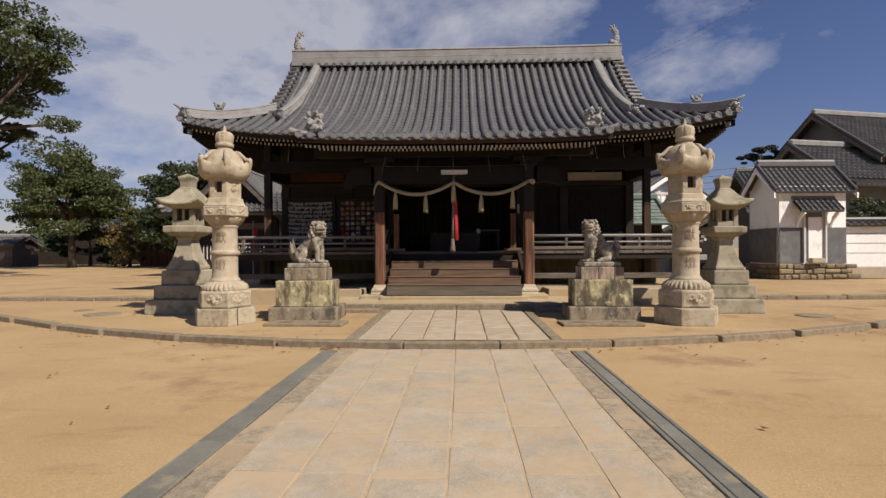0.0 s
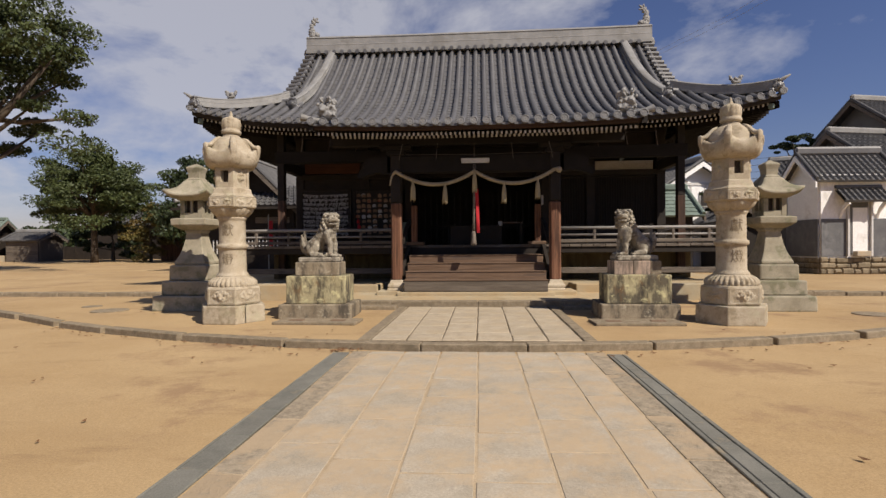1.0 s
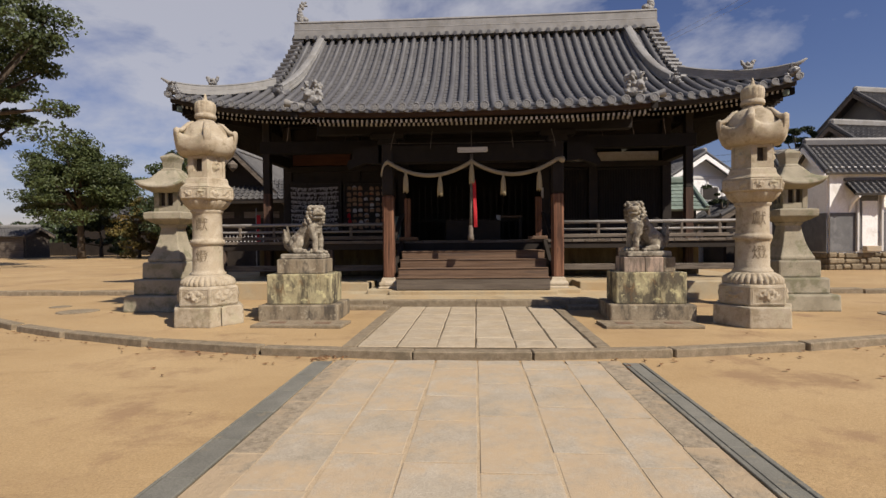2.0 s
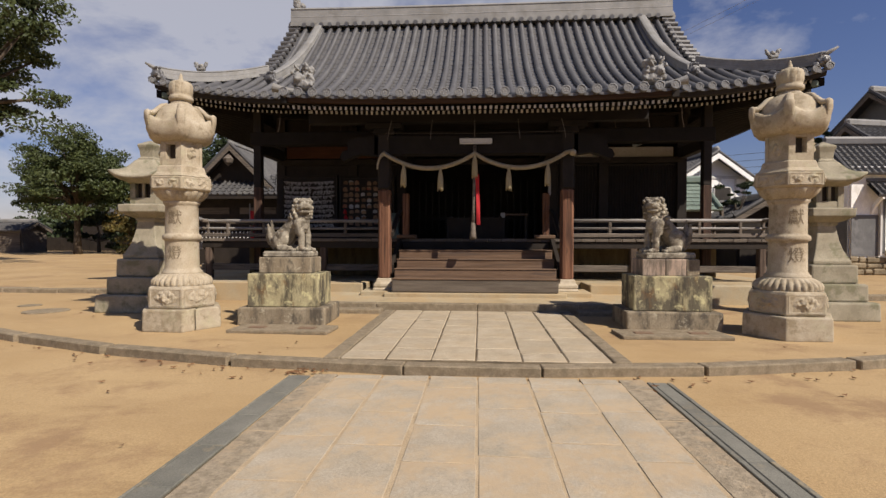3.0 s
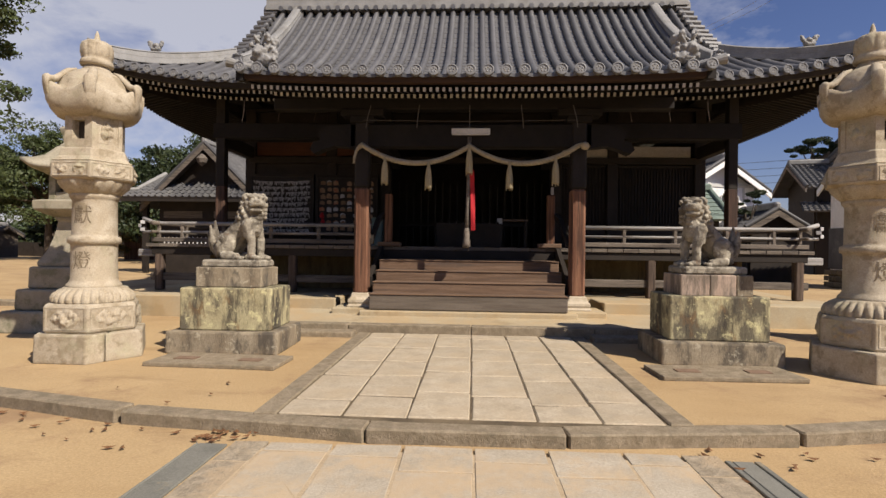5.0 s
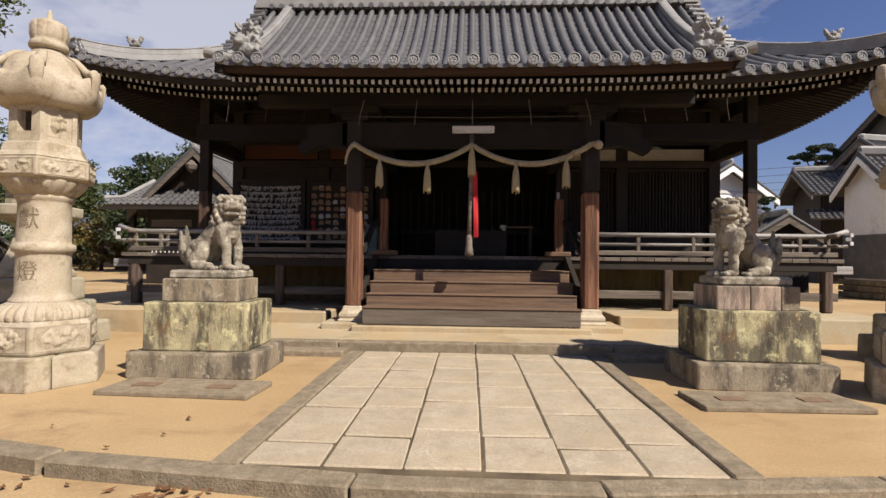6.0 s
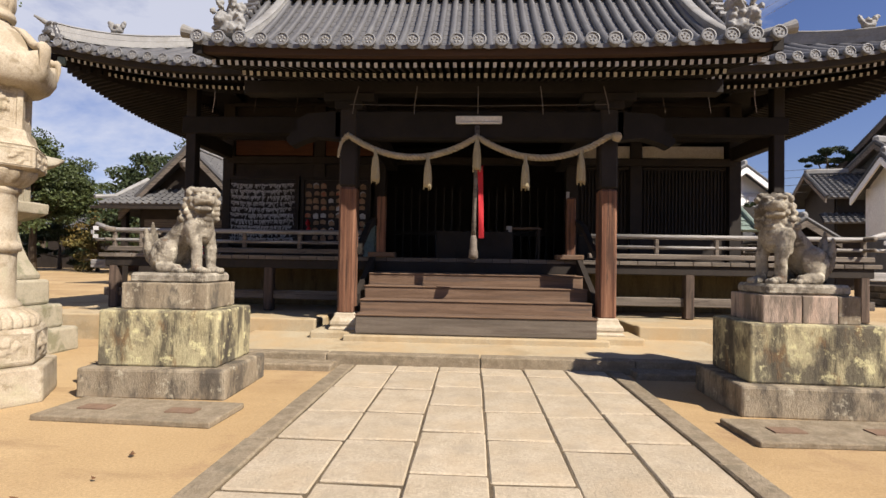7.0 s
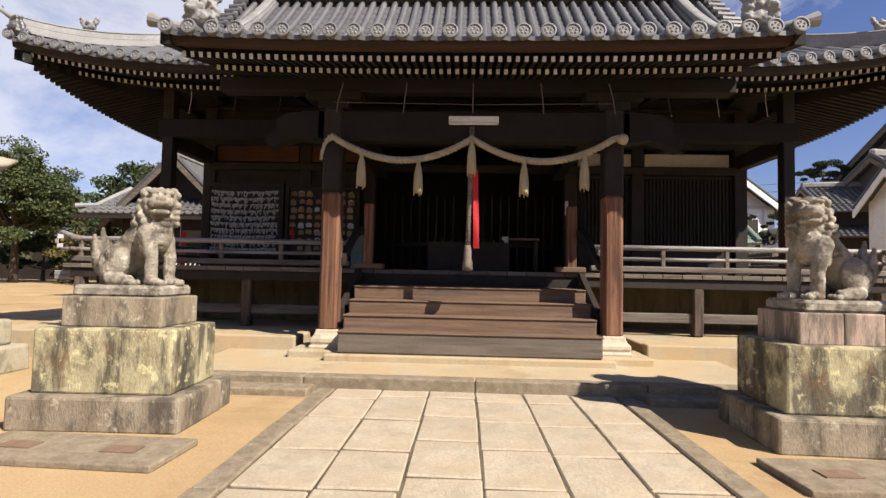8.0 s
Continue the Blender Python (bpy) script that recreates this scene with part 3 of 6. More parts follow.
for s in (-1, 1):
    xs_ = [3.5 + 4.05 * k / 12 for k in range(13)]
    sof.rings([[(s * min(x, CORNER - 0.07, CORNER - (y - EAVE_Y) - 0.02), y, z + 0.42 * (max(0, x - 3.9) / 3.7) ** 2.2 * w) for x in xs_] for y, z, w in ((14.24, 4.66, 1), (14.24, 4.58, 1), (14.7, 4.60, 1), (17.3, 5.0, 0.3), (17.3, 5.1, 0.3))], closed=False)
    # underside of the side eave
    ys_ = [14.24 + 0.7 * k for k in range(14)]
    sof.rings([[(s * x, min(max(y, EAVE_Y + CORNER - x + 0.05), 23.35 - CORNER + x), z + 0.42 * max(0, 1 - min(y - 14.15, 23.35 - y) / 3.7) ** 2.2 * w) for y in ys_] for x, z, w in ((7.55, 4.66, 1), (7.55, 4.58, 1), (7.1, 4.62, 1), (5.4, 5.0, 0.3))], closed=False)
part("soffit", sof, WOOD_SHADED, hall)
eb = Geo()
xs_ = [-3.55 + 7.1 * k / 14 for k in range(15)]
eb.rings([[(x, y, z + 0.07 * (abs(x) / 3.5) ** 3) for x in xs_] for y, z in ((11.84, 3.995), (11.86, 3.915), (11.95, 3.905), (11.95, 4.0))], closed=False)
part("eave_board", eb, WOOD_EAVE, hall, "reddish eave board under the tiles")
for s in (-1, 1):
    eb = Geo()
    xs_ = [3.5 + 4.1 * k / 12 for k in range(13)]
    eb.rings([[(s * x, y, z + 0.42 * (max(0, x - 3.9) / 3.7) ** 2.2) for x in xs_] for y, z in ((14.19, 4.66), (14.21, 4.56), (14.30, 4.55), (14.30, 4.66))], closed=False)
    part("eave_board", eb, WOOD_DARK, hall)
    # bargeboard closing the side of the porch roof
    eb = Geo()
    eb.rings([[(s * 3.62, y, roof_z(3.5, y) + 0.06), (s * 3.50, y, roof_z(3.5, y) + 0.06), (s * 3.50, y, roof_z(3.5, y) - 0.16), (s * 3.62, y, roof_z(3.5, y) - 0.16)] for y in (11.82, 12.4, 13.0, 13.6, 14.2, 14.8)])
    part("porch_barge_board", eb, WOOD_SHADED, hall)
    # hip rafter end
    eb = Geo()
    eb.rings([[(s * (x + a * 0.7), EAVE_Y + (CORNER - x) + a * 0.7 * -s * s, z + b) for a, b in ((-0.09, -0.1), (0.09, -0.1), (0.09, 0.08), (-0.09, 0.08))] for x, z in ((7.5, 4.86), (6.6, 4.72), (5.6, 4.7))])
    part("hip_rafter", eb, WOOD_DARK, hall)
    part("rafter_cap", Geo().box((s * 7.44, 14.33, 4.83), (0.13, 0.13, 0.14), turn=math.pi / 4, cham=0.02), COPPER, hall, "green copper cap on the hip rafter")

# ---- hall: frame ----
def beam(name, c, s, m=WOOD_DARK, cham=0.012, label="", turn=0.0):
    return part(name, Geo().box(c, s, cham=cham, turn=turn), m, hall, label)


for s in (-1, 1):
    for x, y, lab in ((5.68, 15.6, ""), (3.55, 17.25, ""), (2.15, 17.25, ""), (5.68, 17.25, "")):
        if y < 17:
            # sunlit lower part painted browner, upper part dark as in the eave's shade
            beam("column", (s * x, y, 1.66), (0.202, 0.202, 2.17), WOOD_CORNER, label="brown lower part of the corner column, coloured as sunlit")
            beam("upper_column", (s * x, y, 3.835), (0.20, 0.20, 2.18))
        else:
            beam("column", (s * x, y, 2.75), (0.26, 0.26, 4.35))
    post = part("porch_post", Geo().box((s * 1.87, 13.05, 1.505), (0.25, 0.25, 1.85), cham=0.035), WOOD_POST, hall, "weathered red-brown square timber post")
    # the eave's shade on the upper half is painted in as dark timber
    part("upper_post", Geo().box((s * 1.87, 13.05, 3.005), (0.256, 0.256, 1.15), cham=0.03), WOOD_DARK, hall, "upper half of the post, eave shade put into its colour")
    base = Geo().lathe((s * 1.87, 13.05, 0), [(0.31, 0.355), (0.31, 0.39), (0.265, 0.40), (0.29, 0.44), (0.285, 0.48), (0.24, 0.52), (0.215, 0.56), (0.205, 0.60)], 4, math.pi / 4)
    soften(part("post_base", base, PALE_STONE, hall, "pale carved stone post base"), 0.02)
    # carved beam nose and bracket block over the post
    g = Geo()
    nose = [(2.0, 3.12), (2.35, 3.16), (2.55, 3.10), (2.72, 3.02), (2.80, 3.10), (2.74, 3.22), (2.62, 3.26), (2.66, 3.40), (2.5, 3.50), (2.0, 3.54)]
    g.rings([[(s * x, y, z) for x, z in nose] for y in (12.94, 13.16)])
    part("beam_nose", g, WOOD_SHADED, hall)
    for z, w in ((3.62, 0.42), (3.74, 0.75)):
        beam("bracket", (s * 1.87, 13.05, z), (w, 0.3, 0.12), WOOD_SHADED)
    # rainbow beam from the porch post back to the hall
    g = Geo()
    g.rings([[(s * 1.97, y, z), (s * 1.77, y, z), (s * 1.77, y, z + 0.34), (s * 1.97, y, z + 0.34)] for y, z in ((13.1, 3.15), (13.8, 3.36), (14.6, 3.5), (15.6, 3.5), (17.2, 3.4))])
    part("tie_beam", g, WOOD_SHADED, hall)
beam("porch_beam", (0, 13.05, 3.34), (4.2, 0.22, 0.42), WOOD_SHADED, cham=0.03)
beam("purlin", (0, 13.05, 3.90), (6.9, 0.22, 0.20), WOOD_SHADED)
beam("beam", (0, 15.6, 4.0), (11.7, 0.24, 0.34), WOOD_SHADED)
beam("beam", (0, 17.2, 4.22), (11.6, 0.22, 0.28))
beam("beam", (0, 17.16, 3.62), (11.4, 0.16, 0.16))
for s in (-1, 1):
    beam("beam", (s * 5.68, 19.0, 3.8), (0.2, 6.8, 0.3))
# walls of the hall
def wall(name, x0, x1, z0, z1, m, y=17.25, t=0.08, label=""):
    return part(name, Geo().box(((x0 + x1) / 2, y, (z0 + z1) / 2), (x1 - x0, t, z1 - z0)), m, hall, label)


wall("wall_board", -5.6, -2.2, 1.40, 3.56, WOOD_DARK)
wall("upper_panel", -5.52, -3.72, 3.74, 4.08, PANEL_RED, 17.2, label="faded red-ochre board")
wall("upper_panel", -3.50, -2.3, 3.74, 4.08, PANEL_RED, 17.2, label="faded red-ochre board")
wall("wall_board", -5.6, 5.6, 4.30, 5.2, WOOD_DARK, 17.3)
wall("upper_panel", 2.3, 3.42, 3.70, 3.98, PANEL_CREAM, 17.2, label="cream plaster panel")
wall("upper_panel", 3.70, 5.45, 3.70, 3.98, PANEL_CREAM, 17.2, label="cream plaster panel")
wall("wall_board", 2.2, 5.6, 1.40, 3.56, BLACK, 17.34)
for x0, x1 in ((2.32, 3.42), (3.70, 5.52)):
    n_ = int((x1 - x0) / 0.075)
    for k in range(n_ + 1):
        beam("lattice_bar", (x0 + (x1 - x0) * k / n_, 17.24, 2.78), (0.03, 0.04, 1.5), WOOD_DARK, 0)
    beam("lattice_rail", ((x0 + x1) / 2, 17.235, 2.0), (x1 - x0, 0.07, 0.07))
    beam("lattice_rail", ((x0 + x1) / 2, 17.235, 3.5), (x1 - x0, 0.07, 0.06))
    wall("dado", x0, x1, 1.4, 1.98, WOOD_DARK, 17.24, 0.05)
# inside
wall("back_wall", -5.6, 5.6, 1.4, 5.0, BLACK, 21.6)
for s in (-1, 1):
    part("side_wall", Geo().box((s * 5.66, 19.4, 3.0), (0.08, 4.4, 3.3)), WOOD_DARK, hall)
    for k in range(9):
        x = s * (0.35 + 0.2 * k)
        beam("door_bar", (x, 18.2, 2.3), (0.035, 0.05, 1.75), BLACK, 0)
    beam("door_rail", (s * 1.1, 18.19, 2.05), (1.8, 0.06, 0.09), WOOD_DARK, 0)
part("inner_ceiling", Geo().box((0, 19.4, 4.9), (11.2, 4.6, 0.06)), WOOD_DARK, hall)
# veranda
plank_n = 44
for k in range(plank_n):
    x0, x1 = -6.7 + 13.4 * k / plank_n, -6.7 + 13.4 * (k + 1) / plank_n
    part("floor_plank", Geo().box(((x0 + x1) / 2, 15.83, 1.385), (x1 - x0 - 0.008, 2.86, 0.07), cham=0.006), WOOD_GREY, hall)
part("inner_floor", Geo().box((0, 19.4, 1.38), (11.2, 4.3, 0.06)), WOOD_DARK, hall)
for s in (-1, 1):
    part("side_floor", Geo().box((s * 6.2, 20.0, 1.385), (1.0, 5.5, 0.07)), WOOD_GREY, hall)
beam("floor_beam", (0, 14.52, 1.27), (13.2, 0.16, 0.16))
for s in (-1, 1):
    beam("beam_end", (s * 6.78, 14.62, 1.22), (0.36, 0.13, 0.15), WOOD_RAIL)
for x in (-6.45, -3.62, 3.62, 6.45):
    part("floor_post", Geo().box((x, 14.52, 0.84), (0.16, 0.16, 0.78), cham=0.02), WOOD_OLD, hall, "square timber post under the veranda")
for s in (-1, 1):
    beam("ground_rail", (s * 4.3, 14.54, 0.73), (4.7, 0.09, 0.15), WOOD_GREY)
    part("skirting", Geo().box((s * 3.95, 15.75, 0.88), (4.1, 0.05, 0.86)), WOOD_YELLOW, hall, "yellowed boards under the veranda")
    # balustrade
    for z, r in ((1.84, 0.042), (1.66, 0.030)):
        g = Geo()
        g.tube([(s * 2.0, 14.55, z), (s * 4.2, 14.55, z), (s * 6.45, 14.55, z), (s * 6.62, 14.55, z + (0.02 if r > 0.04 else 0)), (s * 6.85, 14.55, z + (0.10 if r > 0.04 else 0.0))], r, 10)
        part("rail", g, WOOD_RAIL, hall, "silvered timber rail", True)
        g = Geo()
        g.tube([(s * 6.5, 14.3, z), (s * 6.5, 18.0, z), (s * 6.5, 22.0, z)], r, 8)
        part("rail", g, WOOD_GREY, hall, "", True)
    beam("rail_sill", (s * 4.3, 14.55, 1.50), (4.7, 0.12, 0.09), WOOD_GREY)
    for x in (2.1, 3.1, 4.1, 5.1, 6.0, 6.5):
        beam("baluster", (s * x, 14.55, 1.64), (0.07, 0.06, 0.34), WOOD_GREY)
    for k in range(5):
        beam("baluster", (s * 6.5, 15.6 + 1.4 * k, 1.64), (0.06, 0.07, 0.34), WOOD_GREY)
    # newel at the head of the stairs and its handrail
    beam("newel", (s * 1.62, 14.42, 1.95), (0.15, 0.15, 1.05), WOOD_POST, 0.02)
    beam("newel_block", (s * 1.6, 14.42, 1.465), (0.46, 0.22, 0.085), WOOD_STEP)
    g = Geo()
    g.rings([[(s * 1.74 + a, y, z + b) for a, b in ((-0.04, -0.05), (0.04, -0.05), (0.04, 0.05), (-0.04, 0.05))] for y, z in ((14.4, 2.05), (13.9, 1.92), (13.4, 1.65), (13.1, 1.5))])
    part("handrail", g, WOOD_DARK, hall)
    g = Geo()
    st = [(13.2, 0.40), (13.2, 0.86), (13.3, 0.92), (14.3, 1.42), (14.4, 1.42), (14.4, 0.40)]
    g.rings([[(x, y, z) for y, z in st] for x in (s * 1.72, s * 1.80)])
    part("stair_string", g, WOOD_DARK, hall)
# stairs
for k in range(4):
    y0, z1, dp_ = 12.60 + 0.31 * k, 0.606 + 0.184 * k, 0.34 if k < 3 else 0.84
    soften(part("stair_step", Geo().box((0, y0 + dp_ / 2, z1 - 0.13), (3.30, dp_, 0.26)), WOOD_STEP if k else WOOD_TREAD, hall, "worn solid timber step" if k else "grey weathered bottom step"), 0.018)
    tr_ = 0.314 if k < 3 else 0.84
    soften(part("stair_tread", Geo().box((0, y0 - 0.016 + tr_ / 2, z1 + 0.003), (3.31, tr_, 0.022)), WOOD_STEP, hall, "worn tread board"), 0.009)
beam("stair_head", (0, 14.45, 1.235), (3.4, 0.12, 0.225), WOOD_DARK)

# ---- stone platform ----
platform = thing("stone_platform", "stepped stone platform under the shrine hall", "platform", kind="structure")
soften(part("porch_platform", Geo().box((0, 12.6, 0.13), (6.6, 1.8, 0.26), skew=lambda x, y, z: (x, y, z + (0.035 * y if z > 0 else 0))), CONCRETE, platform, "smooth pale apron before the stairs"), 0.02)
soften(part("stair_sill", Geo().box((0, 13.1, 0.17), (3.6, 1.16, 0.34)), CONCRETE, platform), 0.02)
for s in (-1, 1):
    soften(part("post_pad", Geo().box((s * 1.92, 13.05, 0.18), (0.78, 0.74, 0.36)), CONCRETE, platform), 0.025)
for s in (-1, 1):
    soften(part("hall_platform", Geo().box((s * 4.7, 17.5, 0.22), (4.6, 8.4, 0.45)), CONCRETE, platform), 0.03)
part("hall_platform", Geo().box((0, 18.0, 0.22), (5.0, 7.4, 0.44)), CONCRETE, platform)
for x0, x1 in ((-3.3, -1.78), (-1.77, 0.06), (0.07, 1.86), (1.87, 3.3)):
    soften(part("edge_stone", Geo().box(((x0 + x1) / 2, 11.76, 0.115), (x1 - x0, 0.20, 0.25)), KERB, platform), 0.015)
soften(part("lower_step", Geo().box((-2.45, 11.55, 0.08), (1.6, 0.30, 0.16)), KERB, platform), 0.02)
soften(part("lower_step", Geo().box((2.6, 11.55, 0.08), (1.6, 0.30, 0.16)), KERB, platform), 0.02)
for s in (-1, 1):
    soften(part("edge_stone", Geo().box((s * 4.7, 13.28, 0.24), (4.64, 0.22, 0.46)), CONCRETE, platform), 0.02)

# ---- large lanterns ----
HEX = math.pi / 6


def carved_panel(a, r, half, z0, z1, depth, seed, figures=1):
    """A sunk field on one face of a six-sided block with carved figures standing in it."""
    g, nu, nz = Geo(), 40, 16
    rows_ = []
    zm, zh = (z0 + z1) / 2, (z1 - z0) / 2
    for j in range(nz + 1):
        row = []
        for i in range(nu + 1):
            u, z = -half + 2 * half * i / nu, z0 + (z1 - z0) * j / nz
            edge = min(1.0, 9 * min(i, nu - i) / nu, 5 * min(j, nz - j) / nz)
            cell = 2 * half / figures
            v = ((u + half) % cell) / cell * 2 - 1
            inside = max(0.0, 1 - (v / 0.8) ** 2 - ((z - zm) / (0.9 * zh)) ** 2)
            n_ = noise.noise((u * 17 + 7 * seed, z * 21, seed * 1.7)) + 0.6 * noise.noise((u * 36, z * 40 + seed, 2.0))
            d = r + 0.004 - 0.014 * edge + depth * (1.25 * inside ** 0.6 * (0.75 + 0.9 * n_))
            row.append((d * math.cos(a) - u * math.sin(a), d * math.sin(a) + u * math.cos(a), z))
        rows_.append(row)
    return g.rings(rows_, closed=False)


def petals(profile, n, count, depth, z_from, z_to):
    """A turned ring whose side is carved into rounded upright petals."""
    rr = []
    for r, z in profile:
        w = 1.0 if z_from <= z <= z_to else 0.0
        rr.append([(r * (1 - w * depth * (1 - abs(math.sin(t * count / 2)) ** 0.6)) * math.cos(t), r * (1 - w * depth * (1 - abs(math.sin(t * count / 2)) ** 0.6)) * math.sin(t), z) for t in [2 * math.pi * k / n for k in range(n)]])
    return Geo().rings(rr)


lan = thing("stone_lantern", "tall pale granite lantern with round shaft and curled cap", "lantern", (-4.38, 9.87, 0.07), "pair of tall lanterns")
# the hexagonal foot is made of two cut stones
foot_r = 0.625
foot = [Vector((foot_r * math.cos(k * math.pi / 3), foot_r * math.sin(k * math.pi / 3), 0)) for k in range(6)]
cut_a, cut_b = foot[5].lerp(foot[0], 0.32), foot[2].lerp(foot[1], 0.68)
for pts in ([cut_a, foot[0], foot[1], cut_b], [cut_b * 0.995, foot[2], foot[3], foot[4], foot[5], cut_a - Vector((0.012, 0.005, 0))]):
    soften(part("base", Geo().rings([[p * q + Vector((0, 0, z)) for p in pts] for q, z in ((1.0, 0), (1.01, 0.05), (0.995, 0.33))]), LANTERN, lan), 0.022)
soften(part("carved_base", Geo().lathe((0, 0, 0), [(0.515, 0.33), (0.535, 0.36), (0.535, 0.62), (0.51, 0.66)], 6, 0), LANTERN, lan), 0.015)
for k in range(6):
    a = HEX + k * math.pi / 3
    part("relief", carved_panel(a, 0.464, 0.235, 0.375, 0.615, 0.034, 3 + k), LANTERN, lan, smooth=True)
part("lotus_base", petals([(0.43, 0.65), (0.445, 0.68), (0.445, 0.72), (0.425, 0.76), (0.37, 0.80), (0.33, 0.82), (0.30, 0.835)], 180, 30, 0.10, 0.67, 0.81), LANTERN, lan, smooth=True)
part("shaft", Geo().lathe((0, 0, 0), [(0.30, 0.82), (0.295, 0.86), (0.268, 0.885), (0.262, 0.90), (0.250, 0.92), (0.246, 1.30), (0.252, 1.335), (0.279, 1.345), (0.286, 1.38), (0.279, 1.415), (0.248, 1.425), (0.242, 1.45), (0.238, 1.84), (0.246, 1.865), (0.268, 1.885), (0.27, 1.93)], 48), LANTERN, lan, smooth=True)
part("lotus_head", petals([(0.27, 1.92), (0.31, 1.95), (0.36, 2.0), (0.39, 2.05), (0.385, 2.09)], 120, 18, 0.07, 1.94, 2.06), LANTERN, lan, smooth=True)
soften(part("platform", Geo().lathe((0, 0, 0), [(0.43, 2.07), (0.478, 2.09), (0.478, 2.265), (0.462, 2.275), (0.40, 2.34), (0.375, 2.42), (0.36, 2.44)], 6, 0), LANTERN, lan), 0.012)
for k in range(6):
    a = HEX + k * math.pi / 3
    part("relief", carved_panel(a, 0.415, 0.215, 2.105, 2.25, 0.026, 23 + k, 2), LANTERN, lan, smooth=True)
part("beading", Geo().lathe((0, 0, 0), [(0.455, 2.272), (0.468, 2.283), (0.455, 2.294)], 6), LANTERN, lan)
R_FIRE = 0.337
for k in range(6):
    a0, a1 = k * math.pi / 3, (k + 1) * math.pi / 3
    p0, p1 = Vector((R_FIRE * math.cos(a0), R_FIRE * math.sin(a0), 0)), Vector((R_FIRE * math.cos(a1), R_FIRE * math.sin(a1), 0))
    z0, z1 = 2.42, 2.83
    q = lambda u, z, d: p0.lerp(p1, u) * d + Vector((0, 0, z))
    o = [q(0, z0, 1), q(1, z0, 1), q(1, z1, 1), q(0, z1, 1)]
    u0, za, zb, deep = (0.27, 2.54, 2.755, 0.72) if k % 2 == 0 else (0.13, 2.48, 2.79, 0.965)
    hole = [(u0, za), (1 - u0, za), (1 - u0, zb), (u0, zb)]
    part("fire_box_panel", Geo().add(o + [q(u, z, 1) for u, z in hole] + [q(u, z, deep) for u, z in hole], [(0, 1, 5, 4), (1, 2, 6, 5), (2, 3, 7, 6), (3, 0, 4, 7), (4, 5, 9, 8), (5, 6, 10, 9), (6, 7, 11, 10), (7, 4, 8, 11)] + ([(8, 9, 10, 11)] if k % 2 else [])), LANTERN, lan)
    if k % 2 == 0:
        # a dark panel closes the hole, its colour standing for the shade inside
        part("fire_opening", Geo().add([q(u, z, deep + 0.002) for u, z in hole], [(0, 1, 2, 3)]), DARK_HOLE, lan, "dark panel painting the shade in the light chamber")
    else:
        part("relief", carved_panel(HEX + k * math.pi / 3, R_FIRE * 0.866 - 0.012, 0.105, 2.50, 2.765, 0.036, 41 + k), LANTERN, lan, smooth=True)
# cap: a dome in a dished brim that rises to six curled corners
cap = Geo()
capring = []
for r, z, out, up in ((0.30, 2.80, 0, 0), (0.395, 2.815, 0.01, 0), (0.445, 2.87, 0.03, 0.0), (0.47, 2.95, 0.06, 0.01), (0.475, 3.04, 0.06, 0.04), (0.46, 3.075, 0.06, 0.08), (0.437, 3.075, 0.05, 0.08), (0.42, 3.085, 0.02, 0.05), (0.41, 3.13, 0, 0), (0.39, 3.21, 0, 0), (0.335, 3.29, 0, 0), (0.26, 3.345, 0, 0), (0.17, 3.385, 0, 0)):
    ring = []
    for t in [2 * math.pi * k / 96 for k in range(96)]:
        c_ = ((1 + math.cos(6 * t)) / 2) ** 1.6
        ring.append(((r + out * c_) * math.cos(t), (r + out * c_) * math.sin(t), z + up * c_))
    capring.append(ring)
cap.rings(capring)
part("cap", cap, LANTERN, lan, smooth=True)
for k in range(6):
    a = k * math.pi / 3
    strip = []
    for r, z, w, h in ((0.23, 3.365, 0.035, 0.015), (0.31, 3.325, 0.048, 0.028), (0.38, 3.255, 0.055, 0.032), (0.43, 3.205, 0.06, 0.035), (0.475, 3.185, 0.062, 0.04), (0.51, 3.195, 0.064, 0.042), (0.535, 3.165, 0.066, 0.05), (0.537, 3.09, 0.062, 0.05), (0.525, 3.01, 0.05, 0.04), (0.50, 2.95, 0.028, 0.02)):
        strip.append([(r + h * 0.5 * math.cos(w2), w * math.sin(w2), z + h * math.cos(w2)) for w2 in [2 * math.pi * j / 10 for j in range(10)]])
    g = Geo().rings([[(x * math.cos(a) - y * math.sin(a), x * math.sin(a) + y * math.cos(a), z) for x, y, z in rg] for rg in strip])
    part("cap_scroll", g, LANTERN, lan, smooth=True)
part("neck", Geo().lathe((0, 0, 0), [(0.17, 3.37), (0.165, 3.40), (0.14, 3.42), (0.138, 3.45)], 28), LANTERN, lan, smooth=True)
part("jewel", petals([(0.14, 3.44), (0.175, 3.455), (0.182, 3.48), (0.172, 3.515), (0.155, 3.53), (0.168, 3.55), (0.178, 3.60), (0.176, 3.68), (0.16, 3.72), (0.12, 3.745), (0.06, 3.76), (0.032, 3.785), (0.022, 3.84), (0.006, 3.88)], 96, 12, 0.05, 3.54, 3.73), LANTERN, lan, smooth=True)
INK = mat("carved_stroke", (0.20, 0.155, 0.10), (0.29, 0.23, 0.155), 8, 0.95, 0.2, 60)


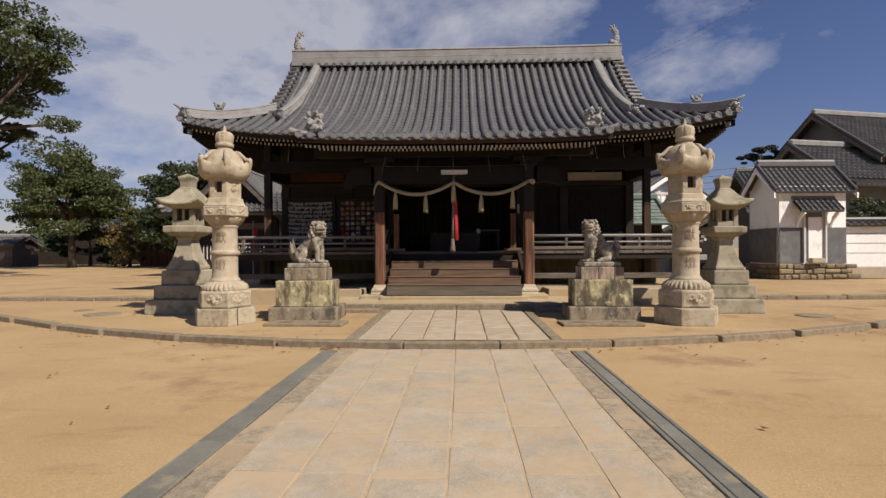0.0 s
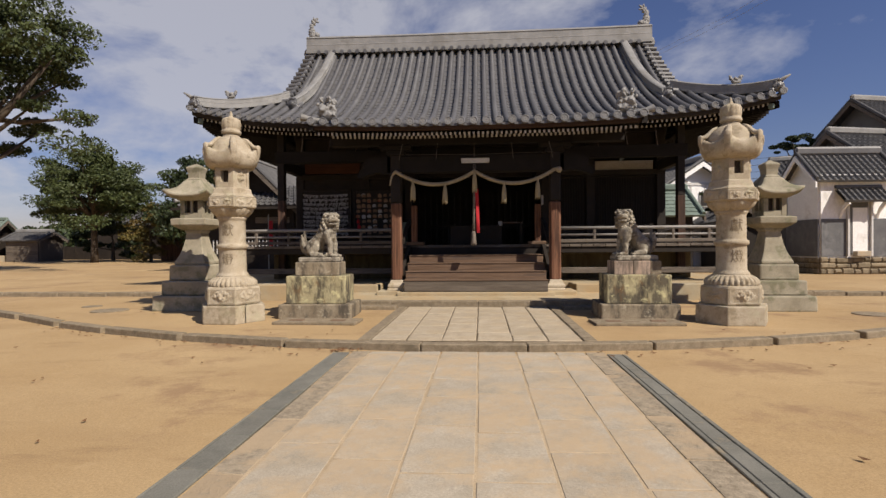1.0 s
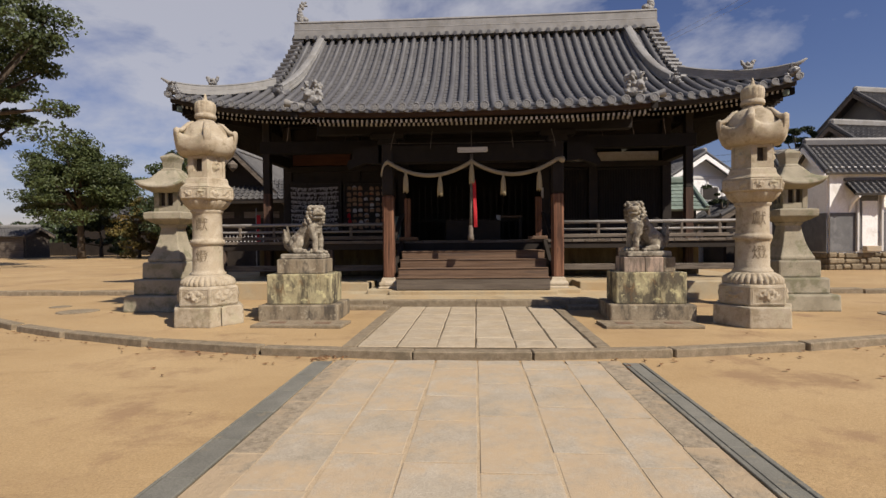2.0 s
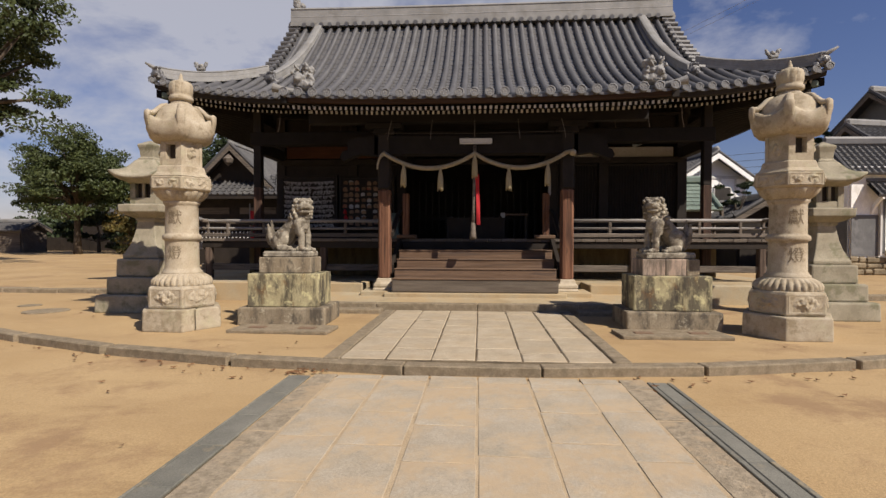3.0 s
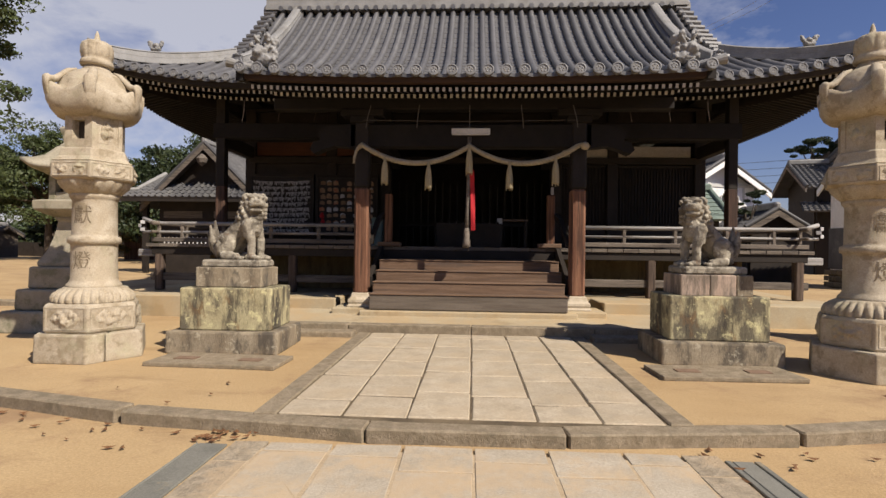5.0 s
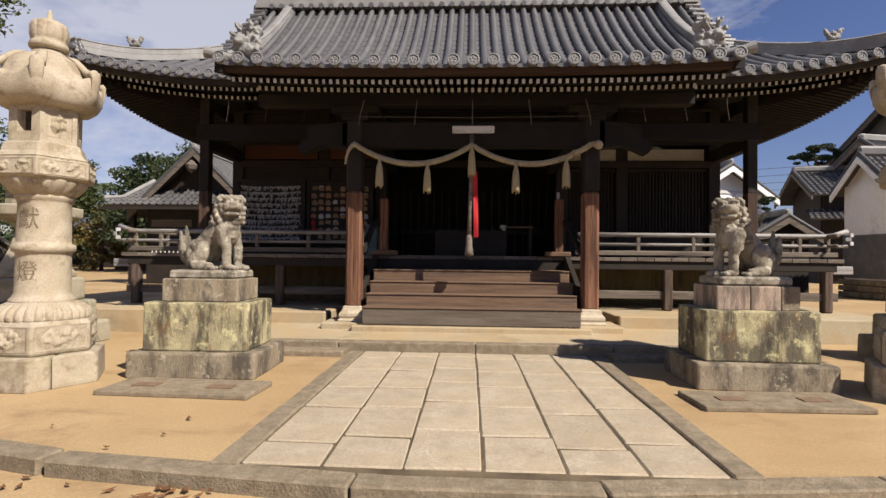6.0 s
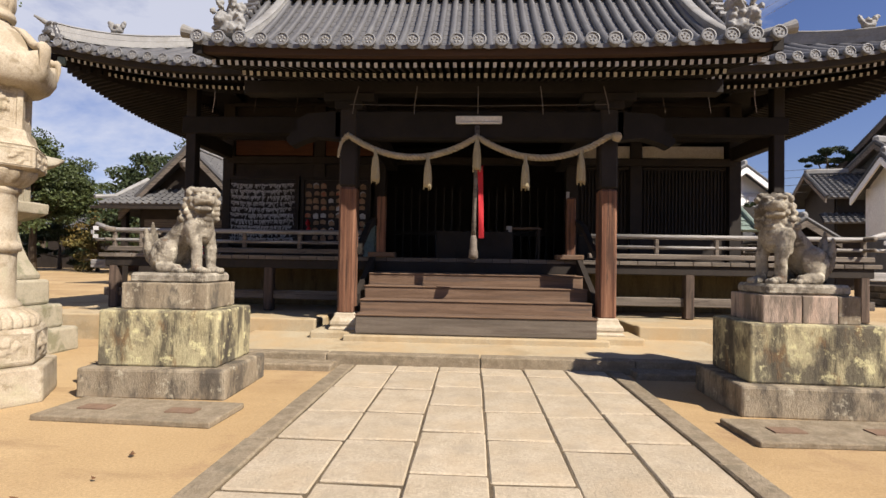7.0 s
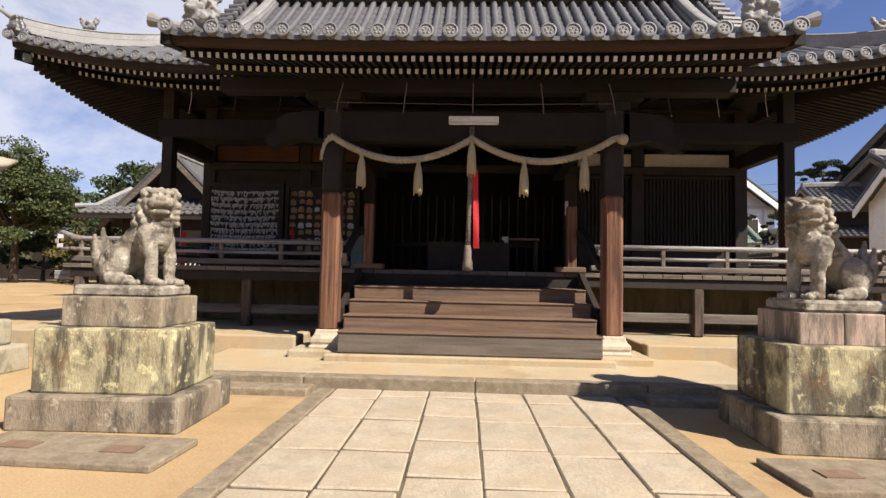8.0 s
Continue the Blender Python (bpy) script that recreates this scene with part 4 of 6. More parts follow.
def carved(ch, z, az, lantern, r):
    """A character cut into the round shaft: its strokes as a dark inlay that follows the curve."""
    cu = bpy.data.curves.new("character", "FONT")
    cu.body, cu.size, cu.align_x, cu.align_y, cu.extrude = ch, 0.23, "CENTER", "CENTER", 0.0
    tmp = bpy.data.objects.new("character", cu)
    scene.collection.objects.link(tmp)
    bpy.context.view_layer.update()
    me = bpy.data.meshes.new_from_object(tmp.evaluated_get(bpy.context.evaluated_depsgraph_get()))
    bpy.data.objects.remove(tmp)
    for v in me.vertices:
        t = az + v.co.x / r
        v.co = (r * math.cos(t), r * math.sin(t), z + v.co.y)
    me.materials.clear()
    me.materials.append(INK)
    ob = new("character", me)
    ob.parent = lantern
    return tagged(ob, label="carved character on the shaft")


lan.scale = (0.95, 0.95, 0.985)
lan2 = copy_thing(lan, pose(4.38, 9.87, 0.07))
for lt, sx in ((lan, 1), (lan2, -1)):
    carved("獻", 1.66, -math.pi / 2 + 0.06 * sx, lt, 0.2435)
    carved("燈", 1.13, -math.pi / 2 + 0.06 * sx, lt, 0.251)

# ---- smaller mossy lanterns ----
PI4 = math.pi / 4
R2 = math.sqrt(2)
sm = thing("stone_lantern", "mossy square granite lantern with flaring roof", "lantern", (-6.1, 11.75, 0.07), "pair of mossy lanterns")


def square_ring(hw, z, dip=0.0, n=40):
    """A square ring of n corners; its corners rise by dip."""
    ring = []
    for k in range(n):
        t = 2 * math.pi * k / n + PI4
        q = hw / max(abs(math.cos(t)), abs(math.sin(t)))
        ring.append((q * math.cos(t), q * math.sin(t), z + dip * (q / (hw * R2)) ** 5))
    return ring


for nm, hw, z0, z1 in (("base", 0.66, 0.0, 0.33), ("second_step", 0.53, 0.33, 0.64), ("third_step", 0.42, 0.64, 0.97)):
    soften(part(nm, Geo().lathe((0, 0, 0), [(hw * R2, z0), (hw * 0.985 * R2, z1)], 4, PI4), LANTERN_MOSS, sm), 0.035)
soften(part("shaft", Geo().lathe((0, 0, 0), [(0.335 * R2, 0.97), (0.345 * R2, 1.03), (0.315 * R2, 1.08), (0.255 * R2, 1.22), (0.21 * R2, 1.38), (0.18 * R2, 1.54), (0.165 * R2, 1.66), (0.19 * R2, 1.68), (0.195 * R2, 1.72), (0.17 * R2, 1.74)], 4, PI4), LANTERN_MOSS, sm), 0.02)
soften(part("platform", Geo().lathe((0, 0, 0), [(0.20 * R2, 1.72), (0.30 * R2, 1.77), (0.385 * R2, 1.83), (0.39 * R2, 1.96), (0.30 * R2, 1.98)], 4, PI4), LANTERN_MOSS, sm), 0.015)
for a in range(4):
    t = PI4 + a * math.pi / 2
    part("corner_post", Geo().box((0.195 * R2 * math.cos(t), 0.195 * R2 * math.sin(t), 2.18), (0.10, 0.10, 0.44)), LANTERN_MOSS, sm)
    t = a * math.pi / 2
    part("mullion", Geo().box((0.205 * math.cos(t), 0.205 * math.sin(t), 2.18), (0.05, 0.05, 0.44)), LANTERN_MOSS, sm)
    part("window_sill", Geo().box((0.20 * math.cos(t), 0.20 * math.sin(t), 2.03), (0.07 if a % 2 == 0 else 0.30, 0.30 if a % 2 == 0 else 0.07, 0.13)), LANTERN_MOSS, sm)
# solid dark block behind the windows, shade of the hollow as colour
part("fire_core", Geo().box((0, 0, 2.18), (0.30, 0.30, 0.43)), DARK_HOLE, sm, "dark block painting the shade inside the light chamber")
roof2 = Geo().rings([square_ring(hw, z, dip) for hw, z, dip in ((0.26, 2.36, 0.0), (0.42, 2.395, 0.08), (0.485, 2.405, 0.14), (0.495, 2.435, 0.15), (0.46, 2.475, 0.12), (0.37, 2.54, 0.07), (0.285, 2.62, 0.04), (0.23, 2.71, 0.02), (0.18, 2.79, 0.01), (0.165, 2.81, 0))])
part("roof", roof2, LANTERN_MOSS, sm, smooth=True)
soften(part("finial", Geo().lathe((0, 0, 0), [(0.155 * R2, 2.80), (0.16 * R2, 2.83), (0.125 * R2, 2.86), (0.135 * R2, 2.98), (0.165 * R2, 3.08), (0.155 * R2, 3.10), (0.03, 3.18)], 4, PI4), LANTERN_MOSS, sm), 0.012)
copy_thing(sm, pose(6.0, 11.75, 0.07)).scale = (0.90, 0.90, 0.95)

# ---- guardian statues on pedestals ----
def pedestal(s, turn):
    p = thing("statue_pedestal", "stepped granite pedestal stained with yellow lichen" if s < 0 else "stepped granite pedestal with yellow lichen and pinkish top stones", "pedestal", (s * 2.95, 10.55, 0.07), "guardian pedestals", turn=turn)
    soften(part("footing", Geo().box((0, -0.11, 0.14), (1.36, 0.78, 0.28)), PEDESTAL_GREY, p), 0.025)
    soften(part("footing", Geo().box((0, 0.395, 0.138), (1.35, 0.22, 0.276)), PEDESTAL_GREY, p), 0.025)
    soften(part("block", Geo().box((0, -0.09, 0.54), (1.12, 0.62, 0.52)), PEDESTAL, p, "granite block with yellow lichen and dark streaks"), 0.02)
    soften(part("block", Geo().box((0, 0.313, 0.537), (1.10, 0.176, 0.514)), PEDESTAL, p, "granite block with yellow lichen and dark streaks"), 0.02)
    if s < 0:
        soften(part("top_block", Geo().box((0, -0.04, 0.925), (0.82, 0.54, 0.25)), PEDESTAL_GREY, p), 0.015)
        soften(part("top_block", Geo().box((0, 0.276, 0.922), (0.81, 0.08, 0.244)), PEDESTAL_GREY, p), 0.012)
    else:
        for x0, x1, m_ in ((-0.41, -0.08, PEDESTAL_PINK), (-0.075, 0.22, PEDESTAL_PINK), (0.225, 0.41, PEDESTAL_GREY)):
            soften(part("top_block", Geo().box(((x0 + x1) / 2, 0, 0.92), (x1 - x0, 0.62, 0.25)), m_, p), 0.012)
    return p


pedestal(-1, 2)
pedestal(1, -2)


def ball(bm, c, r, turn=(0, 0, 0)):
    bmesh.ops.create_icosphere(bm, subdivisions=3, radius=1, matrix=Matrix.Translation(c) @ Euler([radians(a) for a in turn]).to_matrix().to_4x4() @ Matrix.Diagonal((*r, 1)))


def limb(bm, pts, rad):
    for i in range(len(pts) - 1):
        a, b = Vector(pts[i]), Vector(pts[i + 1])
        n_ = max(2, int((b - a).length / 0.025))
        for k in range(n_ + 1):
            t = k / n_
            r = rad[i] * (1 - t) + rad[i + 1] * t
            bmesh.ops.create_icosphere(bm, subdivisions=2, radius=r, matrix=Matrix.Translation(a.lerp(b, t)))


def guardian(mouth):
    """A seated guardian beast in profile along +x, its head turned aside, one plain mesh."""
    bm = bmesh.new()
    # rump, back, chest
    limb(bm, [(-0.17, 0, 0.19), (-0.05, 0, 0.33), (0.08, 0, 0.46), (0.17, 0, 0.57)], [0.145, 0.128, 0.125, 0.12])
    ball(bm, (0.19, 0, 0.44), (0.095, 0.13, 0.16))
    for k in range(5):
        ball(bm, (0.275 - 0.008 * k, -0.03, 0.56 - 0.05 * k), (0.03, 0.06, 0.03))
    for y in (-0.115, 0.115):
        limb(bm, [(0.16, y, 0.43), (0.215, y, 0.24), (0.215, y, 0.06)], [0.078, 0.055, 0.05])
        ball(bm, (0.25, y, 0.035), (0.085, 0.06, 0.04))
        for e in (-0.035, 0, 0.035):
            ball(bm, (0.315, y + e, 0.03), (0.03, 0.02, 0.028))
        ball(bm, (0.17, y * 1.25, 0.36), (0.05, 0.03, 0.10), (0, 15, 0))
        ball(bm, (-0.14, y * 1.05, 0.19), (0.135, 0.075, 0.16), (0, 28, 0))
        limb(bm, [(-0.13, y * 1.3, 0.06), (0.03, y * 1.3, 0.045)], [0.06, 0.048])
        for e in (-0.03, 0.01, 0.045):
            ball(bm, (0.085, y * 1.3 + e, 0.03), (0.03, 0.02, 0.027))
        ball(bm, (-0.12, y * 1.55, 0.25), (0.05, 0.025, 0.05))
    # head: flat crown, deep brows, broad muzzle
    f, sd = Vector((0.62, -0.78, 0)), Vector((0.78, 0.62, 0))
    h = Vector((0.20, -0.015, 0.70))
    yaw = math.degrees(math.atan2(f.y, f.x))
    ball(bm, h, (0.115, 0.13, 0.105), (0, 0, yaw))
    ball(bm, h + f * 0.10 + Vector((0, 0, -0.015)), (0.075, 0.10, 0.05), (0, 0, yaw))
    ball(bm, h + f * 0.09 + Vector((0, 0, -0.085 - mouth)), (0.07, 0.085, 0.03), (0, 0, yaw))
    ball(bm, h + f * 0.165 + Vector((0, 0, 0.01)), (0.022, 0.04, 0.025), (0, 0, yaw))
    for e in (-1, 1):
        ball(bm, h + f * 0.095 + sd * 0.06 * e + Vector((0, 0, 0.065)), (0.03, 0.048, 0.02), (0, 0, yaw + 12 * e))
        ball(bm, h + f * 0.105 + sd * 0.052 * e + Vector((0, 0, 0.038)), (0.02, 0.022, 0.018))
        ball(bm, h + f * 0.12 + sd * 0.06 * e + Vector((0, 0, -0.03)), (0.035, 0.03, 0.03))
        ball(bm, h - f * 0.01 + sd * 0.135 * e + Vector((0, 0, 0.055)), (0.055, 0.025, 0.035), (0, 0, yaw))
        for q in range(4):
            ball(bm, h + f * (0.01 - 0.02 * q) + sd * 0.125 * e + Vector((0, 0, -0.03 - 0.048 * q)), (0.04, 0.036, 0.034))
    for q in range(5):
        ball(bm, h - f * (0.02 + 0.035 * (q % 2)) + sd * (0.05 * (q - 2)) + Vector((0, 0, 0.095)), (0.038, 0.036, 0.026))
    # curls of the mane down the nape
    for r in range(4):
        for c in range(5):
            a = math.radians(95 + 42 * c + 20 * (r % 2))
            ball(bm, (0.16 - 0.02 * r + 0.125 * math.cos(a), 0.125 * math.sin(a), 0.69 - 0.058 * r), (0.036, 0.036, 0.033))
    # flame-shaped tail
    for e, z1, lean in ((0, 0.47, -0.06), (-0.05, 0.41, -0.09), (0.05, 0.41, -0.09), (-0.03, 0.32, -0.13), (0.03, 0.32, -0.13), (0.0, 0.24, -0.14)):
        limb(bm, [(-0.28, e * 0.6, 0.08), (-0.32 + lean * 0.4, e, 0.5 * z1 + 0.02), (-0.30 + lean, e * 1.2, z1)], [0.06, 0.05, 0.018])
    me = bpy.data.meshes.new("guardian_statue")
    bm.to_mesh(me)
    bm.free()
    me.materials.append(STATUE)
    ob = new("guardian_statue", me)
    rm = ob.modifiers.new("carve", "REMESH")
    rm.mode, rm.voxel_size, rm.use_smooth_shade = "VOXEL", 0.008, True
    tx = bpy.data.textures.new("chisel", "CLOUDS")
    tx.noise_scale = 0.045
    dp = ob.modifiers.new("weathering", "DISPLACE")
    dp.texture, dp.strength, dp.mid_level = tx, 0.014, 0.5
    return ob


for s, label in ((-1, "weathered stone guardian lion dog, seated, tail up"), (1, "weathered stone guardian lion dog, seated, mouth closed")):
    g_ = tagged(guardian(0.0 if s > 0 else 0.015), label, "statue", "guardian statues")
    if s < 0:
        g_.matrix_basis = pose(-2.93, 10.55, 1.20, 0, 0, -6) @ Matrix.Diagonal((1, 1, 1.06, 1))
    else:
        g_.matrix_basis = pose(2.95, 10.55, 1.20, 0, 0, 12) @ Matrix.Diagonal((-1, 1, 1.05, 1))
    st_ = part("statue_plinth", Geo().box((0, 0, 0), (0.74, 0.52, 0.10), cham=0.025), STATUE)
    st_.matrix_basis = pose(s * 2.95, 10.55, 1.162)
    tagged(st_, "rough stone slab under the guardian statue", "plinth", "statue plinths")

# ---- roof ornaments ----
def lumps(name, parent, spec, m, at, flip=1, label="", voxel=0.014):
    """A modelled ornament: overlapping lumps fused into one carved-looking mesh."""
    bm = bmesh.new()
    for c, r, t in spec:
        ball(bm, (c[0] * flip, c[1], c[2]), r, (t[0], t[1] * flip, t[2] * flip))
    me = bpy.data.meshes.new(name)
    bm.to_mesh(me)
    bm.free()
    me.materials.append(m)
    ob = new(name, me)
    ob.parent = parent
    ob.location = at
    rm = ob.modifiers.new("carve", "REMESH")
    rm.mode, rm.voxel_size, rm.use_smooth_shade = "VOXEL", voxel, True
    tx = bpy.data.textures.new("modelling", "CLOUDS")
    tx.noise_scale = 0.05
    dp = ob.modifiers.new("modelling", "DISPLACE")
    dp.texture, dp.strength, dp.mid_level = tx, 0.05, 0.5
    return tagged(ob, label=label)


O = (0, 0, 0)
FISH = [((0, 0, 0.06), (0.16, 0.10, 0.09), O), ((0.10, 0, 0.10), (0.12, 0.09, 0.10), O), ((-0.06, 0, 0.20), (0.11, 0.08, 0.16), (0, 20, 0)), ((-0.06, 0, 0.38), (0.08, 0.06, 0.16), (0, -15, 0)),
        ((0.0, 0, 0.54), (0.06, 0.05, 0.12), (0, -35, 0)), ((0.09, 0, 0.64), (0.11, 0.03, 0.045), (0, -40, 0)), ((0.10, 0, 0.57), (0.10, 0.03, 0.035), (0, 10, 0)), ((-0.15, 0, 0.28), (0.03, 0.02, 0.10), (0, 20, 0)), ((0.02, 0, 0.66), (0.04, 0.03, 0.09), (0, -10, 0))]
rk = random.Random(8)
LION = [((0, 0, 0.10), (0.17, 0.11, 0.10), O), ((0.10, -0.03, 0.22), (0.11, 0.10, 0.11), O), ((0.13, -0.10, 0.20), (0.06, 0.06, 0.05), O), ((-0.10, 0, 0.22), (0.08, 0.07, 0.14), (0, 20, 0)), ((-0.12, 0, 0.38), (0.07, 0.05, 0.08), O)]
LION += [((0.02 + rk.uniform(-0.2, 0.2), rk.uniform(-0.09, 0.07), 0.22 + rk.uniform(-0.17, 0.27)), (rk.uniform(0.018, 0.05), 0.03, rk.uniform(0.02, 0.06)), (0, rk.uniform(-60, 60), 0)) for _ in range(48)]
BIRD = [((0, 0, 0.07), (0.13, 0.06, 0.07), O), ((0.10, 0, 0.15), (0.05, 0.045, 0.07), O), ((0.14, 0, 0.20), (0.045, 0.04, 0.04), O), ((-0.13, 0, 0.15), (0.04, 0.04, 0.10), (0, -25, 0)), ((-0.02, 0, 0.13), (0.07, 0.07, 0.05), O)]
ONI = [((0, 0, 0.12), (0.15, 0.07, 0.14), O), ((0, -0.06, 0.11), (0.08, 0.06, 0.07), O), ((-0.14, 0, 0.04), (0.09, 0.05, 0.06), O), ((0.14, 0, 0.04), (0.09, 0.05, 0.06), O), ((-0.07, -0.02, 0.25), (0.03, 0.03, 0.06), (0, -20, 0)), ((0.07, -0.02, 0.25), (0.03, 0.03, 0.06), (0, 20, 0)), ((0, -0.02, 0.27), (0.06, 0.05, 0.05), O)]
for s in (-1, 1):
    lumps("ridge_fish", hall, FISH, PLASTER_RIDGE, (s * 5.70, RIDGE_Y, 8.76), -s, "pale tile fish with raised tail on the ridge end")
    lumps("roof_lion", hall, LION, PLASTER_RIDGE, (s * 3.20, 11.98, roof_z(3.2, 12.0) + 0.08), s, "tile lion ornament on the porch eave")
    lumps("roof_bird", hall, BIRD, PLASTER_RIDGE, (s * 6.86, 14.92, roof_z(6.86, 14.92) + 0.32), s, "small tile bird on the hip ridge")
    lumps("ogre_tile", hall, ONI, TILE, (s * 5.28, 15.42, roof_z(5.28, 15.4) + 0.04), s, "dark ogre-face ridge end tile")
    lumps("ogre_tile", hall, ONI, TILE, (s * 7.52, 14.18, roof_z(7.5, 14.2) + 0.05), s)
    # upswept tips of the hip and the porch corner
    g = Geo().tube([(s * 7.35, 14.42, roof_z(7.3, 14.4) + 0.28), (s * 7.58, 14.2, roof_z(7.5, 14.2) + 0.32), (s * 7.74, 14.05, roof_z(7.6, 14.15) + 0.42)], [0.07, 0.06, 0.02], 8)
    part("ridge_tip", g, PLASTER_RIDGE, hall, smooth=True)
    g = Geo().tube([(s * 3.40, 11.95, roof_z(3.4, 11.9) + 0.07), (s * 3.62, 11.86, roof_z(3.5, 11.9) + 0.09), (s * 3.76, 11.84, roof_z(3.5, 11.9) + 0.12)], [0.055, 0.06, 0.085], 12)
    part("corner_tile", g, PLASTER_RIDGE, hall, smooth=False)
    g = Geo().tube([(s * 5.80, 18.75, 8.18), (s * 5.98, 18.75, 8.26)], [0.2, 0.14], 8)
    part("ridge_end_tile", g, PLASTER_RIDGE, hall)

# ---- porch: sacred rope, tassels, bell rope, light ----
def rope_path(x):
    """Height of the sacred rope: hung at the posts and once in the middle."""
    a = abs(x)
    t = min(a / 1.84, 1.0)
    return 3.135 - 0.30 * (1 - (2 * t - 1) ** 2) + 0.015 * t


rope = thing("sacred_rope", "thick twisted straw rope draped between the porch posts", "rope", (0, 12.82, 0))
cl = [(x, 0.0, rope_path(x)) for x in [-1.84 + 3.68 * k / 120 for k in range(121)]]
cl = [(-1.985, 0.0, 2.86), (-1.975, 0.0, 2.93), (-1.95, 0, 3.03), (-1.92, 0, 3.09), (-1.88, 0, 3.13)] + cl + [(1.88, -0.02, 3.15), (1.92, -0.03, 3.13), (1.97, -0.03, 3.09)]
for k in range(3):
    pts, rad = [], []
    run = 0.0
    for i, q in enumerate(cl):
        if i:
            run += math.dist(cl[i], cl[i - 1])
        a = run / 0.17 * 2 * math.pi / 1.0 + k * 2 * math.pi / 3
        pts.append((q[0], q[1] + 0.027 * math.cos(a), q[2] + 0.027 * math.sin(a)))
        rad.append(0.025 if 3 < i < len(cl) - 2 else 0.018)
    part("strand", Geo().tube(pts, rad, 7), ROPE, rope, smooth=True)
part("end_knot", Geo().lathe((1.93, -0.05, 3.13), [(0.01, -0.07), (0.06, -0.04), (0.075, 0), (0.06, 0.045), (0.01, 0.07)], 12), ROPE, rope, smooth=True)


def tassel_at(x, top, ln, parent):
    g = Geo()
    g.lathe((x, -0.03, top), [(0.016, 0.06), (0.028, 0.02), (0.026, -0.03), (0.045, -0.09), (0.058, -0.2), (0.064, -ln + 0.03), (0.05, -ln), (0.01, -ln)], 20, flute=10, depth=-0.14)
    for q in range(9):
        a = 2 * math.pi * q / 9
        g.tube([(x + 0.05 * math.cos(a), -0.03 + 0.05 * math.sin(a), top - ln + 0.1), (x + 0.055 * math.cos(a), -0.03 + 0.055 * math.sin(a), top - ln - 0.02 * (q % 3))], 0.008, 4)
    return part("tassel", g, STRAW, parent, "pale straw tassel", True)


for x in (-1.44, -0.69, 0.68, 1.45):
    tassel_at(x, rope_path(x) - 0.05, 0.40, rope)
tassel_at(0.0, rope_path(0) - 0.05, 0.42, rope)
bell = thing("bell_rope", "hanging bell rope with a red cloth band", "bell rope", (0, 12.86, 0))
part("cord", Geo().tube([(0.0, 0, 3.3), (-0.005, 0, 2.6), (-0.02, 0, 2.0), (-0.03, 0, 1.72)], 0.034, 10), WOOD_GREY, bell, "grey plaited cord", True)
part("cord_end", Geo().lathe((-0.03, 0, 1.72), [(0.035, 0.02), (0.05, -0.04), (0.05, -0.16), (0.065, -0.2), (0.07, -0.30), (0.01, -0.32)], 12), WOOD_GREY, bell, smooth=True)
g = Geo()
g.rings([[(0.015 + a, -0.035 + 0.012 * math.sin(8 * z + 30 * a), z) for a in (0.0 + 0.03 * (2.7 - z), 0.035 + 0.03 * (2.7 - z), 0.072 + 0.028 * (2.7 - z))] for z in [2.72 - 0.085 * k for k in range(13)]], closed=False)
cloth = part("cloth", g, RED_CLOTH, bell, "red cloth band")
so = cloth.modifiers.new("thick", "SOLIDIFY")
so.thickness = 0.008
lamp_ = thing("porch_light", "white tube light housing on the porch beam", "light", (0.02, 12.90, 3.40))
soften(part("housing", Geo().box((0, 0, 0), (0.66, 0.07, 0.10)), WHITE, lamp_), 0.01)
part("tube_cover", Geo().tube([(-0.31, -0.03, -0.05), (0.31, -0.03, -0.05)], 0.02, 10), WHITE, lamp_, smooth=True)
net = thing("bird_net", "thin drooping cords of a bird net under the eaves", "net", (0, 12.42, 3.66))
for k, x in enumerate((-1.62, -0.82, 0.0, 0.83, 1.66)):
    part("cord", Geo().tube([(x, 0, 0.06), (x + 0.03 * (k - 2), 0.02, -0.15), (x + 0.045 * (k - 2), 0.05, -0.30)], 0.007, 5), CORD, net)
for s in (-1, 1):
    for k in range(3):
        x = s * (3.1 + 0.75 * k)
        part("cord", Geo().tube([(x, 1.9, 0.72), (x + s * 0.03, 1.95, 0.50), (x + s * 0.09, 2.0, 0.28)], 0.006, 5), WOOD_OLD, net)
part("line", Geo().tube([(-1.75, 0.05, -0.17), (0, 0.02, -0.2), (1.75, 0.05, -0.17)], 0.0035, 5), CORD, net)

